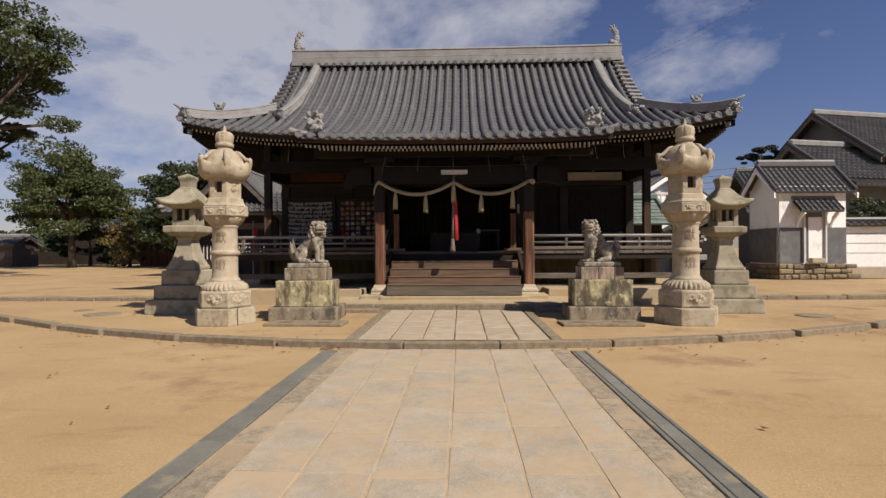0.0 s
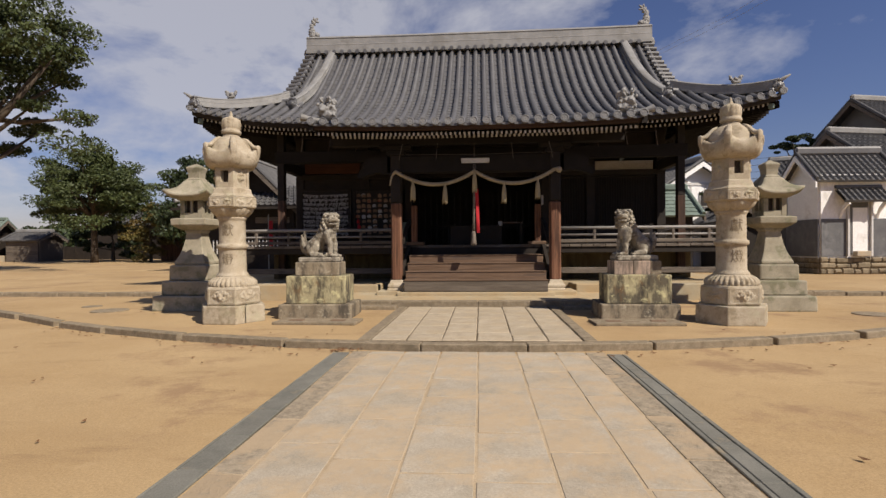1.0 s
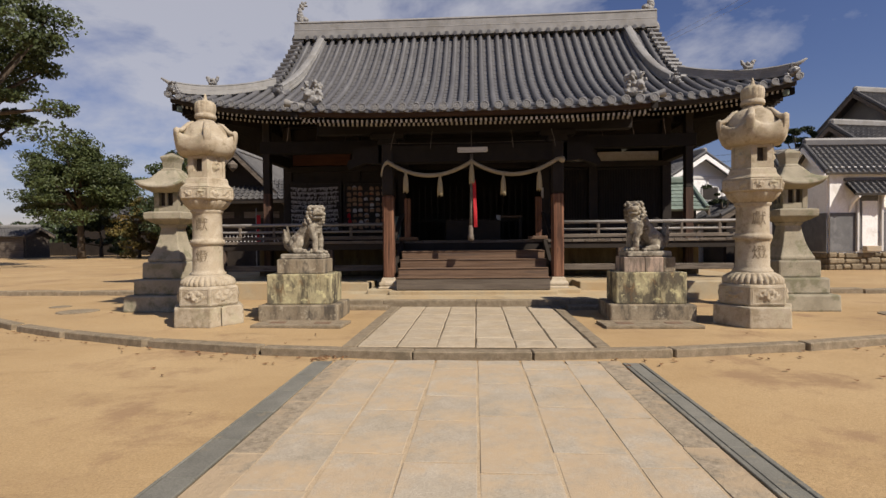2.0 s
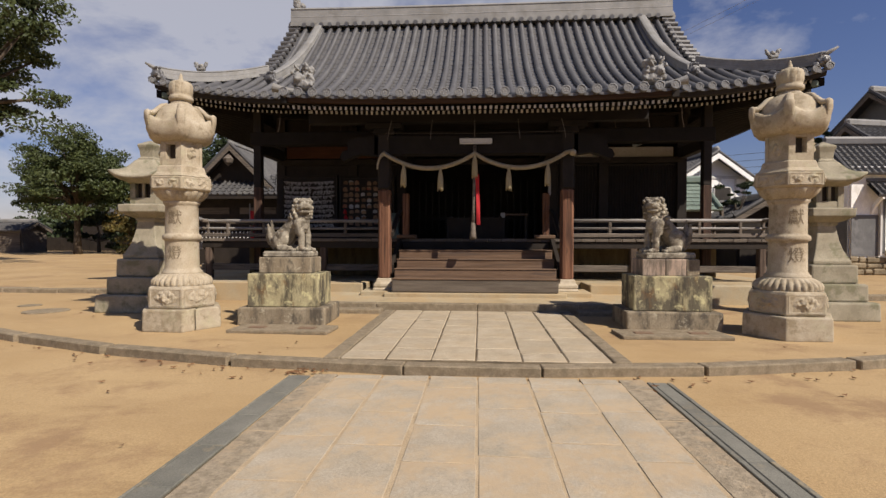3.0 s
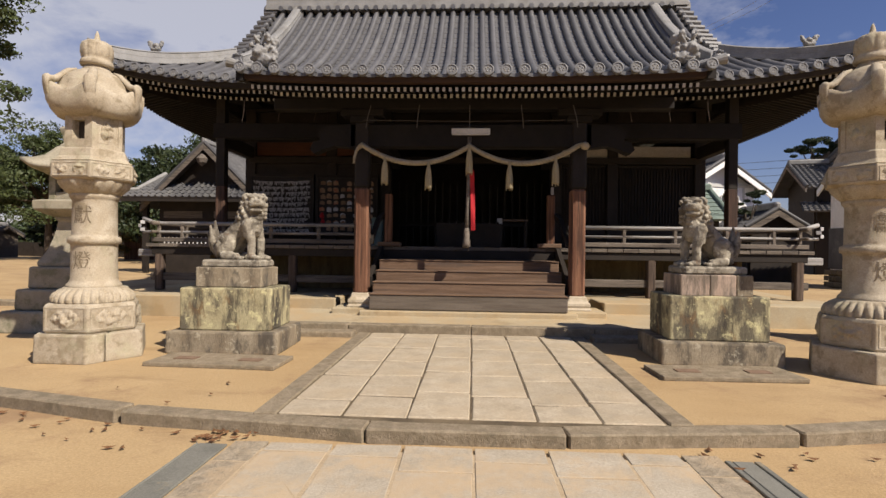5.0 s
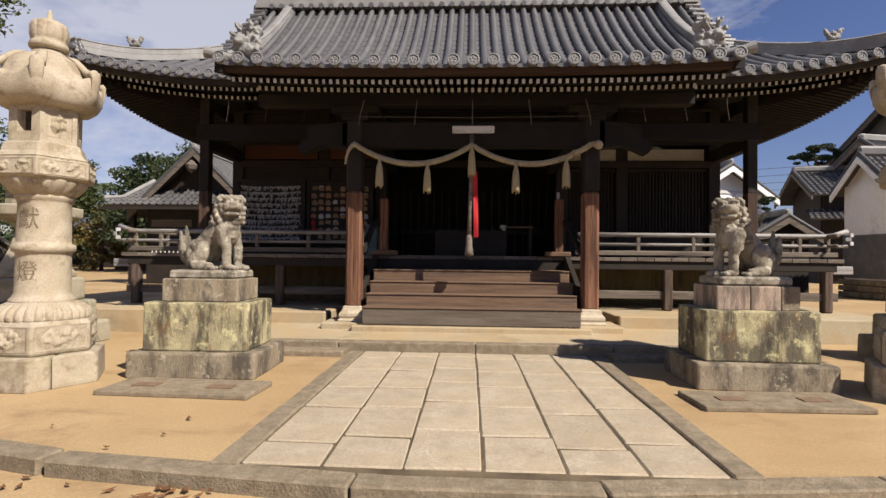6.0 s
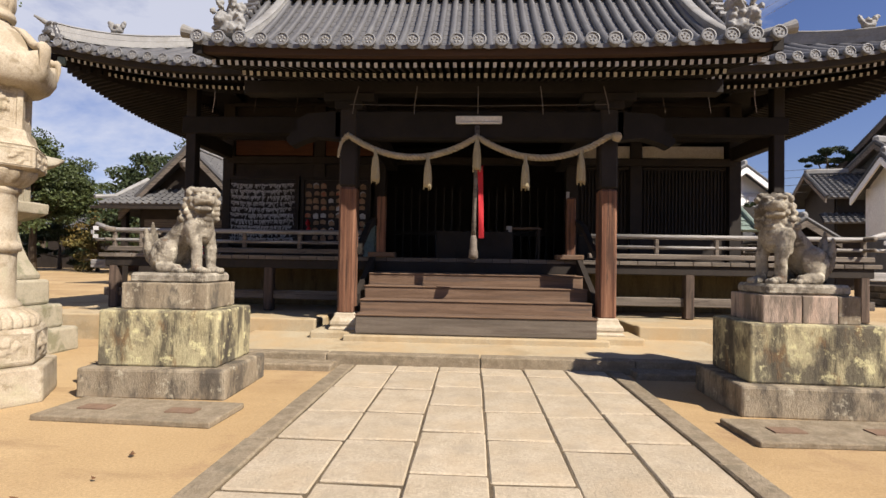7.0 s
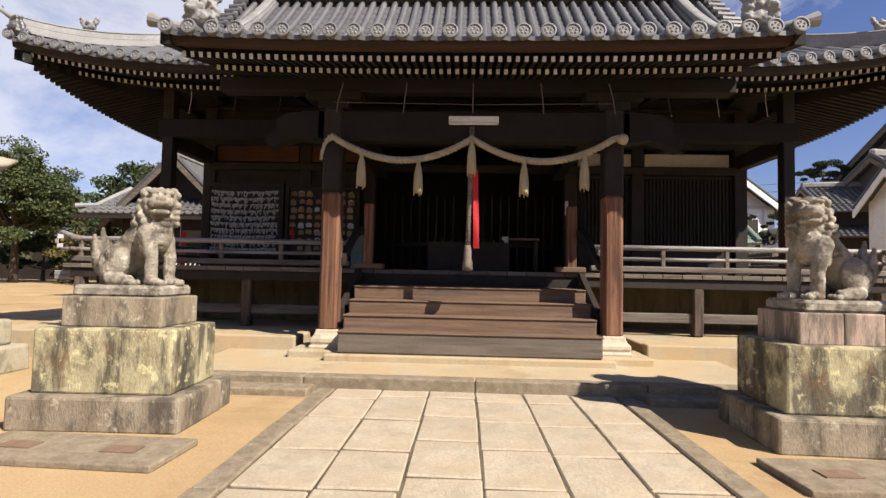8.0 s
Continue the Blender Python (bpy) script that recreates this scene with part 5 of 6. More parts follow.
# ---- fortune papers and votive plaques on the front wall ----
fb = thing("fortune_paper_rack", "rack with rows of knotted white fortune papers", "paper rack", (-4.80, 17.02, 0))
part("frame", Geo().box((0, 0.03, 2.42), (1.62, 0.04, 1.52)), BLACK, fb)
for x in (-0.80, 0.80):
    part("frame_post", Geo().box((x, 0, 2.42), (0.07, 0.08, 1.56)), WOOD_DARK, fb)
part("frame_rail", Geo().box((0, 0, 3.20), (1.68, 0.09, 0.07)), WOOD_DARK, fb)
rp = random.Random(12)
for r in range(10):
    z = 3.06 - r * 0.135
    part("cord", Geo().tube([(-0.76, -0.03, z), (-0.4, -0.03, z - 0.022), (0, -0.03, z - 0.03), (0.4, -0.03, z - 0.022), (0.76, -0.03, z)], 0.006, 5), WOOD_GREY, fb)
    for k in range(29):
        if rp.random() < 0.06:
            continue
        x = -0.70 + 1.4 * k / 28 + rp.uniform(-0.01, 0.01)
        g = Geo()
        z = 3.06 - r * 0.135 - 0.03 * (1 - (x / 0.76) ** 2) + rp.uniform(-0.014, 0.008)
        tl = rp.uniform(-0.9, 0.9)
        for dx, dz, ln in ((-0.012, 0.0, rp.uniform(0.04, 0.13)), (0.014, 0.0, rp.uniform(0.03, 0.12))):
            g.box((x + dx + tl * 0.012, -0.045, z - ln / 2 + 0.012), (0.019, 0.006, ln), turn=tl, skew=lambda a, b, c: (a + c * 0.35 * math.sin(37 * x + 11 * r), b, c))
        g.box((x, -0.05, z), (0.036, 0.02, 0.026), turn=tl, cham=0.006)
        part("fortune_paper", g, PAPER, fb)
eb_ = thing("votive_plaque_rack", "rack hung with small wooden votive plaques", "plaque rack", (-3.12, 17.02, 0))
part("frame", Geo().box((0, 0.03, 2.42), (1.5, 0.04, 1.5)), BLACK, eb_)
for x in (-0.76, 0.76):
    part("frame_post", Geo().box((x, 0, 2.42), (0.07, 0.08, 1.56)), WOOD_DARK, eb_)
part("frame_rail", Geo().box((0, 0, 3.18), (1.6, 0.09, 0.07)), WOOD_DARK, eb_)
pl = Geo()
pl.rings([[(-0.062, y, -0.05), (0.062, y, -0.05), (0.062, y, 0.02), (0.0, y, 0.052), (-0.062, y, 0.02)] for y in (-0.008, 0.008)])
pl_me = pl.mesh("votive_plaque", EMA)
pl_w = pl.mesh("votive_plaque", PAPER)
go = Geo().lathe((0, 0, 0), [(0.01, -0.06), (0.05, -0.045), (0.055, -0.01), (0.03, 0.02), (0.035, 0.04), (0.01, 0.06)], 10).mesh("gourd_charm", RED_CLOTH)
for c in range(8):
    for r in range(8):
        x, z = -0.62 + c * 0.175 + rp.uniform(-0.015, 0.015), 3.02 - r * 0.165 + rp.uniform(-0.012, 0.012)
        if rp.random() < 0.07:
            continue
        for q in range(2 if rp.random() < 0.5 else 1):
            me = go if c == 0 and r > 4 else (pl_w if rp.random() < 0.18 else pl_me)
            share("votive_plaque", me, eb_, pose(x + q * 0.015, -0.03 - 0.03 * q, z - q * 0.03, rp.uniform(-6, 2), rp.uniform(-8, 8), rp.uniform(-20, 20)))

# ---- inside the open porch ----
box_ = thing("offertory_box", "dark slatted wooden offertory box", "offertory box", (0, 16.0, 1.42))
soften(part("body", Geo().box((0, 0, 0.27), (1.5, 0.6, 0.54)), WOOD_DARK, box_), 0.015)
for k in range(9):
    part("slat", Geo().box((-0.64 + 0.16 * k, 0, 0.56), (0.05, 0.54, 0.05)), WOOD_DARK, box_)
tb = thing("side_table", "small dark table with a paper notice", "table", (1.05, 16.6, 1.42))
part("tabletop", Geo().box((0, 0, 0.66), (0.7, 0.4, 0.04)), WOOD_STEP, tb)
for sx in (-0.3, 0.3):
    for sy in (-0.15, 0.15):
        part("leg", Geo().box((sx, sy, 0.32), (0.05, 0.05, 0.64)), WOOD_DARK, tb)
nt = thing("notice", "small white paper notice", "notice", (0.72, 16.3, 1.97))
part("sheet", Geo().box((0, 0, 0.06), (0.12, 0.01, 0.17)), PAPER, nt)
nt = thing("notice", "narrow white paper slip on a column", "notice", (2.06, 17.10, 2.80))
part("sheet", Geo().box((0, 0, 0.0), (0.07, 0.01, 0.30)), PAPER, nt)
sc = thing("side_screen", "grey-green cloth cover beside the rack", "cover", (-2.3, 16.9, 1.42))
soften(part("cover", Geo().box((0, 0, 0.36), (0.26, 0.3, 0.72)), COPPER, sc), 0.03)

# ---- slabs before the pedestals, covers, leaves ----
for s in (-1, 1):
    mt = thing("ground_slab", "thin worn stone slab before the pedestal", "slab", (s * 2.72, 9.62, 0.085), "ground slabs", turn=s * 2)
    soften(part("slab", Geo().box((0, 0, 0.018), (1.46, 0.56, 0.05)), KERB, mt), 0.012)
    for x in (-0.38, 0.36):
        part("inset_plate", Geo().box((x, -0.02, 0.046), (0.24, 0.13, 0.012)), RUST, mt, "rusty inset plate")
for x, y, r in ((-7.75, 11.2, 0.36), (7.35, 10.8, 0.34), (-8.7, 11.9, 0.2)):
    mh = thing("drain_cover", "round sunken drain cover in the sand", "drain cover", (x, y, 0.09), "drain covers")
    part("disc", Geo().lathe((0, 0, 0), [(r, -0.03), (r, 0.006), (r - 0.03, 0.010), (0.01, 0.012)], 28), KERB, mh)
lv = Geo()
rl = random.Random(4)
for k in range(190):
    if k < 90:
        x = rl.choice((-1, 1)) * rl.uniform(1.6, 8.0)
        y = kerb_y(x) - abs(rl.gauss(0, 0.25)) - 0.03
        z = 0.012
    elif k < 110:
        x, y, z = rl.gauss(-1.75, 0.12), kerb_y(1.7) - abs(rl.gauss(0, 0.10)), 0.02
    else:
        x, y, z = rl.uniform(-8, 8), rl.uniform(1, 11.4), 0.014
        if y > kerb_y(x) + 0.15:
            z = 0.10
        if abs(x) < 2.0:
            continue
        if any(math.hypot(x - u, y - v) < 1.0 for u, v in ((-4.4, 9.9), (4.4, 9.9), (-3, 10.5), (3, 10.5), (-6.1, 11.7), (6.1, 11.7))):
            continue
    a, q = rl.uniform(0, 6.28), rl.uniform(0.02, 0.045)
    ca, sa = math.cos(a), math.sin(a)
    lv.add([(x + q * ca, y + q * sa, z + 0.01), (x - 0.5 * q * sa, y + 0.5 * q * ca, z), (x - q * ca, y - q * sa, z + 0.012), (x + 0.5 * q * sa, y - 0.5 * q * ca, z)], [(0, 1, 2, 3)])
tagged(part("fallen_leaves", lv, DRY_LEAF), "scattered dry brown leaves on the sand", "leaves", kind="stuff")

# ---- trees ----
def tree(label, at, trunk_h, trunk_r, crown_c, crown_r, leaves, leaf, m, seed, clumps=60, lean=(0, 0), limbs=9, low=-0.55):
    r = np.random.RandomState(seed)
    t = thing("tree", label, "tree", at)
    cz = crown_c[2]
    top = (lean[0] + crown_c[0] * 0.6, lean[1] + crown_c[1] * 0.6, cz)
    path = [(0, 0, -0.1), (lean[0] * 0.2, 0, trunk_h * 0.5), (lean[0] * 0.6 + crown_c[0] * 0.2, crown_c[1] * 0.2, trunk_h), (top[0] * 0.8, top[1], (trunk_h + cz) / 2 + 0.2), top]
    part("trunk", Geo().tube(path, [trunk_r * 1.25, trunk_r, trunk_r * 0.85, trunk_r * 0.6, trunk_r * 0.2], 10), BARK, t, smooth=True)
    # clump centres, thicker towards the outside of an uneven crown
    u = r.normal(size=(clumps, 3))
    u /= np.linalg.norm(u, axis=1)[:, None]
    u[:, 2] = np.where(u[:, 2] < low, -u[:, 2] * 0.5, u[:, 2])
    d = r.uniform(0.35, 1.0, clumps) ** 0.6 * (1 + 0.16 * np.sin(3 * np.arctan2(u[:, 1], u[:, 0]) + seed))
    cc = np.array(crown_c) + u * d[:, None] * np.array(crown_r)
    for k in range(limbs):
        e = cc[k * clumps // limbs]
        s_ = np.array(path[2]) + (np.array(top) - np.array(path[2])) * r.uniform(0.0, 0.7)
        mid = s_ * 0.45 + e * 0.55 + np.array([0, 0, -0.06 * crown_r[2]])
        part("limb", Geo().tube([tuple(s_), tuple(mid), tuple(e)], [trunk_r * 0.42, trunk_r * 0.26, trunk_r * 0.08], 6), BARK, t, smooth=True)
    n = leaves
    ci = r.randint(0, clumps, n)
    v = r.normal(size=(n, 3))
    v /= np.linalg.norm(v, axis=1)[:, None]
    cs = (0.09 + 0.17 * r.rand(clumps))[ci] * min(crown_r) * (1.7 if low < -0.9 else 1.0)
    p = cc[ci] + v * (r.uniform(0.15, 1, n) ** 0.5 * cs)[:, None] * np.array([1.45, 1.45, 0.62])
    a = r.normal(size=(n, 3))
    a /= np.linalg.norm(a, axis=1)[:, None]
    b = np.cross(a, r.normal(size=(n, 3)))
    b /= np.linalg.norm(b, axis=1)[:, None]
    sz = leaf * r.uniform(0.6, 1.25, n)[:, None]
    quad = np.stack([p + a * sz, p + b * sz * 0.5, p - a * sz, p - b * sz * 0.5], 1).reshape(-1, 3)
    me = bpy.data.meshes.new("crown")
    me.from_pydata(quad.tolist(), [], np.arange(4 * n).reshape(n, 4).tolist())
    me.materials.append(m)
    ob = new("crown", me)
    ob.parent = t
    return t


tree("large broad tree reaching over the forecourt with dark leaves", (-25.0, 23.0, 0.19), 4.2, 0.42, (1.7, 0, 8.9), (4.9, 4.4, 5.0), 52000, 0.105, LEAF, 2, 130, limbs=26)
tree("spreading dark green tree at the edge of the forecourt", (-31.0, 40.5, 0.19), 2.4, 0.25, (0, 0, 5.2), (4.4, 4.0, 4.1), 40000, 0.12, LEAF, 5, 170, limbs=22)
tree("dense rounded evergreen tree behind the lanterns", (-21.6, 41.0, 0.19), 2.0, 0.40, (0, 0, 4.3), (3.6, 3.4, 3.8), 26000, 0.15, LEAF_DARK, 7, 70, limbs=6, low=-0.95)
tree("small tree with yellowing autumn leaves", (-26.9, 41.5, 0.19), 1.0, 0.12, (0, 0, 2.6), (1.7, 1.6, 2.3), 4500, 0.13, LEAF_AUTUMN, 9, 30, limbs=5, low=-0.95)
tree("low dark shrub tree by the fence", (-33.5, 46.0, 0.19), 0.9, 0.15, (0, 0, 2.0), (3.6, 1.6, 1.8), 5000, 0.18, LEAF_DARK, 11, 36, limbs=5, low=-0.95)
tree("distant dark tree at the end of the forecourt", (-47.0, 60.0, 0.19), 2.0, 0.3, (0, 0, 4.6), (4.5, 3.0, 3.6), 6000, 0.26, LEAF_DARK, 13, 40)
tree("round evergreen on the slope behind the side shrine", (-17.0, 38.0, 0.19), 2.0, 0.3, (0, 0, 4.7), (3.7, 3.2, 3.9), 24000, 0.15, LEAF_DARK, 15, 60, limbs=6, low=-0.95)
tree("layered pine tree behind the gatehouse roofs", (23.7, 41.0, 0.19), 5.0, 0.2, (0, 0, 7.6), (1.7, 1.5, 1.9), 9000, 0.08, LEAF_DARK, 17, 22, limbs=8)
tree("clipped garden pine before the white house", (11.3, 26.0, 0.19), 1.6, 0.1, (0, 0, 3.1), (0.9, 0.7, 1.0), 4000, 0.05, LEAF_DARK, 19, 16, limbs=6)
tree("clipped round hedge bush behind the garden wall", (17.6, 23.1, 0.19), 1.2, 0.1, (0, 0, 2.3), (1.0, 0.9, 1.05), 4500, 0.07, LEAF, 21, 40, limbs=3, low=-0.95)
tree("clipped hedge bush behind the garden wall", (20.2, 23.3, 0.19), 1.2, 0.1, (0, 0, 2.0), (1.1, 0.9, 1.0), 4000, 0.07, LEAF_DARK, 23, 40, limbs=3, low=-0.95)


# distant woods beyond the forecourt, one dense low mass
rw = np.random.RandomState(40)
n_w = 16000
wx_ = rw.uniform(-210, -22, n_w)
wy_ = 118 + rw.uniform(-7, 7, n_w)
wh_ = 3.0 + 1.6 * np.sin(wx_ * 0.11) + 1.1 * np.sin(wx_ * 0.31 + 1) + 0.6 * np.sin(wx_ * 0.83)
wz_ = rw.uniform(0, 1, n_w) ** 0.7 * (wh_ + 0.8)
pw = np.stack([wx_, wy_, wz_ + 0.1], 1)
aw_ = rw.normal(size=(n_w, 3))
bw_ = np.cross(aw_, rw.normal(size=(n_w, 3)))
aw_ /= np.linalg.norm(aw_, axis=1)[:, None]
bw_ /= np.linalg.norm(bw_, axis=1)[:, None]
qw = np.stack([pw + aw_ * 0.7, pw + bw_ * 0.45, pw - aw_ * 0.7, pw - bw_ * 0.45], 1).reshape(-1, 3)
me = bpy.data.meshes.new("distant_woods")
me.from_pydata(qw.tolist(), [], np.arange(4 * n_w).reshape(n_w, 4).tolist())
me.materials.append(LEAF_DARK)
tagged(new("distant_woods", me), "low dark band of distant woods", "woods", kind="stuff")


# ---- buildings ----
def tiled_slope(p0, p1, q0, q1, parent, m=FAR_TILE, pitch=0.28, name="roof_tiles"):
    """Tiles from the eave p0-p1 up to the ridge q0-q1: dished field with raised rows and overlapping courses."""
    p0, p1, q0, q1 = (Vector(v) for v in (p0, p1, q0, q1))
    nrm = (p1 - p0).cross(q0 - p0).normalized()
    if nrm.z < 0:
        nrm = -nrm
    n_ = max(2, int((p1 - p0).length / pitch))
    k_ = max(2, int((q0 - p0).length / 0.3))
    g, rib = Geo(), 0.012 if m is COPPER else 0.075
    us = [i / (n_ * 4) for i in range(n_ * 4 + 1)]
    rr = []
    for j in range(k_):
        for v, up in ((j / k_, 0.03), ((j + 1) / k_, 0.0)):
            a, b = p0.lerp(q0, v), p1.lerp(q1, v)
            rr.append([a.lerp(b, u) + nrm * (up + (rib if i % 4 == 0 else 0.0)) for i, u in enumerate(us)])
    g.rings(rr, closed=False)
    # thickness at the eave
    rr2 = [[p0.lerp(p1, u) + nrm * (0.03 + (rib if i % 4 == 0 else 0)) for i, u in enumerate(us)], [p0.lerp(p1, u) - nrm * 0.06 for u in us]]
    g.rings(rr2, closed=False)
    g.add([p0 - nrm * 0.05, p1 - nrm * 0.05, q1 - nrm * 0.05, q0 - nrm * 0.05], [(0, 1, 2, 3)])
    return part(name, g, m, parent)


def gable_house(name, label, cat, x0, x1, y0, y1, wall_h, rise, axis, over, wall_m, roof_m=FAR_TILE, base=0.19, ridge_m=PLASTER_RIDGE):
    """A house with a gabled roof whose ridge runs along the axis x or y."""
    h = thing(name, label, cat, ((x0 + x1) / 2, (y0 + y1) / 2, base))
    wx, wy = (x1 - x0) / 2, (y1 - y0) / 2
    t = 0.14
    for nm, c, s in (("wall", (0, -wy, wall_h / 2), (2 * wx, t, wall_h)), ("wall", (0, wy, wall_h / 2), (2 * wx, t, wall_h)), ("wall", (-wx, 0, wall_h / 2), (t, 2 * wy - t, wall_h)), ("wall", (wx, 0, wall_h / 2), (t, 2 * wy - t, wall_h))):
        part(nm, Geo().box(c, s), wall_m, h)
    if axis == "x":
        for e in (-1, 1):
            part("gable", Geo().add([(e * wx, -wy, wall_h), (e * wx, wy, wall_h), (e * wx, 0, wall_h + rise), (e * (wx - t), -wy, wall_h), (e * (wx - t), wy, wall_h), (e * (wx - t), 0, wall_h + rise)], [(0, 1, 2), (3, 4, 5), (0, 2, 5, 3), (1, 2, 5, 4)]), wall_m, h)
            k = rise / wy
            tiled_slope((-wx - over, e * (wy + over), wall_h - over * k), (wx + over, e * (wy + over), wall_h - over * k), (-wx - over, 0, wall_h + rise), (wx + over, 0, wall_h + rise), h, roof_m)
            for f in (-1, 1):
                part("barge_board", Geo().rings([[(f * (wx + over) + a, e * yy, z + b) for a, b in ((-0.04, -0.24), (0.04, -0.24), (0.04, -0.03), (-0.04, -0.03))] for yy, z in ((wy + over, wall_h - over * k), (0, wall_h + rise))]), WOOD_GREY if wall_m is not PLASTER else PLASTER, h)
                part("verge", Geo().tube([(f * (wx + over - 0.06), e * (wy + over), wall_h - over * k + 0.08), (f * (wx + over - 0.06), 0, wall_h + rise + 0.08)], 0.09, 8), roof_m, h)
        part("ridge", Geo().box((0, 0, wall_h + rise + 0.14), (2 * wx + 2 * over, 0.26, 0.34), cham=0.08), ridge_m, h)
    else:
        for e in (-1, 1):
            part("gable", Geo().add([(-wx, e * wy, wall_h), (wx, e * wy, wall_h), (0, e * wy, wall_h + rise), (-wx, e * (wy - t), wall_h), (wx, e * (wy - t), wall_h), (0, e * (wy - t), wall_h + rise)], [(0, 1, 2), (3, 4, 5), (0, 2, 5, 3), (1, 2, 5, 4)]), wall_m, h)
            k = rise / wx
            tiled_slope((e * (wx + over), -wy - over, wall_h - over * k), (e * (wx + over), wy + over, wall_h - over * k), (0, -wy - over, wall_h + rise), (0, wy + over, wall_h + rise), h, roof_m)
            for f in (-1, 1):
                part("barge_board", Geo().rings([[(e * xx, f * (wy + over) + a, z + b) for a, b in ((-0.04, -0.26), (0.04, -0.26), (0.04, -0.03), (-0.04, -0.03))] for xx, z in ((wx + over, wall_h - over * k), (0, wall_h + rise))]), PLASTER if wall_m is PLASTER else WOOD_GREY, h)
                part("verge", Geo().tube([(e * (wx + over), f * (wy + over - 0.06), wall_h - over * k + 0.08), (0, f * (wy + over - 0.06), wall_h + rise + 0.08)], 0.09, 8), roof_m, h)
        part("ridge", Geo().box((0, 0, wall_h + rise + 0.14), (0.26, 2 * wy + 2 * over, 0.34), cham=0.08), ridge_m, h)
    return h


# white gatehouse on a rubble base
gh = gable_house("gatehouse", "white plastered storehouse with grey boards and a tiled roof", "storehouse", 13.05, 16.6, 21.3, 24.2, 3.75, 0.90, "x", 0.42, PLASTER, ridge_m=PAN)
gh.location, gh.scale = (14.20, 22.25, 0.19), (0.76, 0.64, 1.0)
part("board_panel", Geo().box((-1.16, -1.535, 1.37), (1.22, 0.05, 1.42)), GREY_BOARD, gh, "dark grey board cladding")
part("board_panel", Geo().box((1.22, -1.535, 1.37), (1.10, 0.05, 1.42)), GREY_BOARD, gh, "dark grey board cladding")
part("board_panel", Geo().box((-1.865, 0, 1.37), (0.05, 2.92, 1.42)), GREY_BOARD, gh, "dark grey board cladding")
part("door_recess", Geo().box((0.05, -1.53, 1.72), (0.9, 0.04, 1.95)), SHADE_GREY, gh)
part("door", Geo().box((0.10, -1.56, 1.62), (0.72, 0.05, 1.75)), PLASTER, gh, "pale sliding door")
for x in (-0.52, 0.62):
    part("door_post", Geo().box((x, -1.62, 1.72), (0.10, 0.16, 2.1), cham=0.01), WHITE, gh)
part("door_step", Geo().box((0.1, -1.72, 0.77), (0.7, 0.35, 0.2), cham=0.02), GRANITE_OLD, gh)
tiled_slope((-1.10, -2.35, 2.72), (1.15, -2.35, 2.72), (-1.10, -1.5, 3.22), (1.15, -1.5, 3.22), gh, name="awning_tiles")
part("awning_ridge", Geo().box((0.02, -1.55, 3.28), (2.3, 0.16, 0.12), cham=0.03), PAN, gh)
for x in (-0.85, 0.95):
    g = Geo().rings([[(x - 0.05, y, z), (x + 0.05, y, z), (x + 0.05, y, z + 0.16), (x - 0.05, y, z + 0.16)] for y, z in ((-1.52, 2.05), (-1.75, 2.35), (-2.15, 2.58), (-2.3, 2.6))])
    part("awning_bracket", g, PLASTER, gh)
part("rubble_base", Geo().box((0, 0, 0.30), (3.7, 3.06, 0.66), cham=0.03), JOINT_DARK, gh)
rb = random.Random(31)
for side in range(2):
    for row in range(3):
        u = -1.85 if side == 0 else -1.5
        end = 1.85 if side == 0 else 1.5
        while u < end:
            ln = rb.uniform(0.3, 0.85)
            g = Geo()
            hh = 0.2
            if side == 0:
                g.box((u + ln / 2, -1.55, 0.11 + row * 0.21 + rb.uniform(-0.02, 0.02)), (ln - 0.02, 0.10 + rb.uniform(0, 0.05), hh + rb.uniform(-0.05, 0.03)), cham=0.05)
            else:
                g.box((-1.86, u + ln / 2, 0.11 + row * 0.21), (0.10, ln - 0.025, hh - 0.02), cham=0.03)
            part("stone", g, RUBBLE, gh)
            u += ln
# garden wall
gw = thing("garden_wall", "white plastered garden wall with a small tiled cap", "wall", (15.56, 21.9, 0.19))
part("wall_panel", Geo().box((8, 0, 1.35), (16, 0.22, 1.7)), PLASTER, gw)
for z in (1.05, 1.45, 1.85):
    part("groove", Geo().box((8, -0.114, z), (16, 0.008, 0.02)), SHADE_GREY, gw)
part("footing", Geo().box((8, -0.02, 0.25), (16, 0.34, 0.5), cham=0.03), GRANITE_OLD, gw)
tiled_slope((0, -0.34, 2.17), (16, -0.34, 2.17), (0, 0, 2.36), (16, 0, 2.36), gw, name="cap_tiles")
tiled_slope((0, 0.34, 2.17), (16, 0.34, 2.17), (0, 0, 2.36), (16, 0, 2.36), gw, name="cap_tiles")
part("cap_ridge", Geo().tube([(0, 0, 2.44), (16, 0, 2.44)], 0.09, 8), PAN, gw)
# houses behind
h2 = gable_house("house", "grey rendered house with a tiled gable roof", "house", 16.6, 23.0, 24.9, 28.8, 4.75, 1.5, "x", 0.5, SHADE_GREY)
h1 = gable_house("house", "large dark rendered house with a long tiled roof", "house", 20.4, 33.0, 27.2, 33.2, 6.0, 2.4, "x", 0.6, SHADE_GREY)
h2.rotation_euler.z, h1.rotation_euler.z, gh.rotation_euler.z = radians(14), radians(14), radians(3)
h2.location, h2.scale = (26.3, 35.7, -0.2), (1.33, 1.33, 1.33)
h1.location, h1.scale = (34.2, 40.2, -0.2), (1.33, 1.33, 1.33)
ac = thing("air_conditioner", "white air conditioner on the house wall", "air conditioner", (30.45, 34.72, 6.1), turn=14)
soften(part("case", Geo().box((0, -0.06, 0), (0.8, 0.3, 0.6)), WHITE, ac), 0.03)
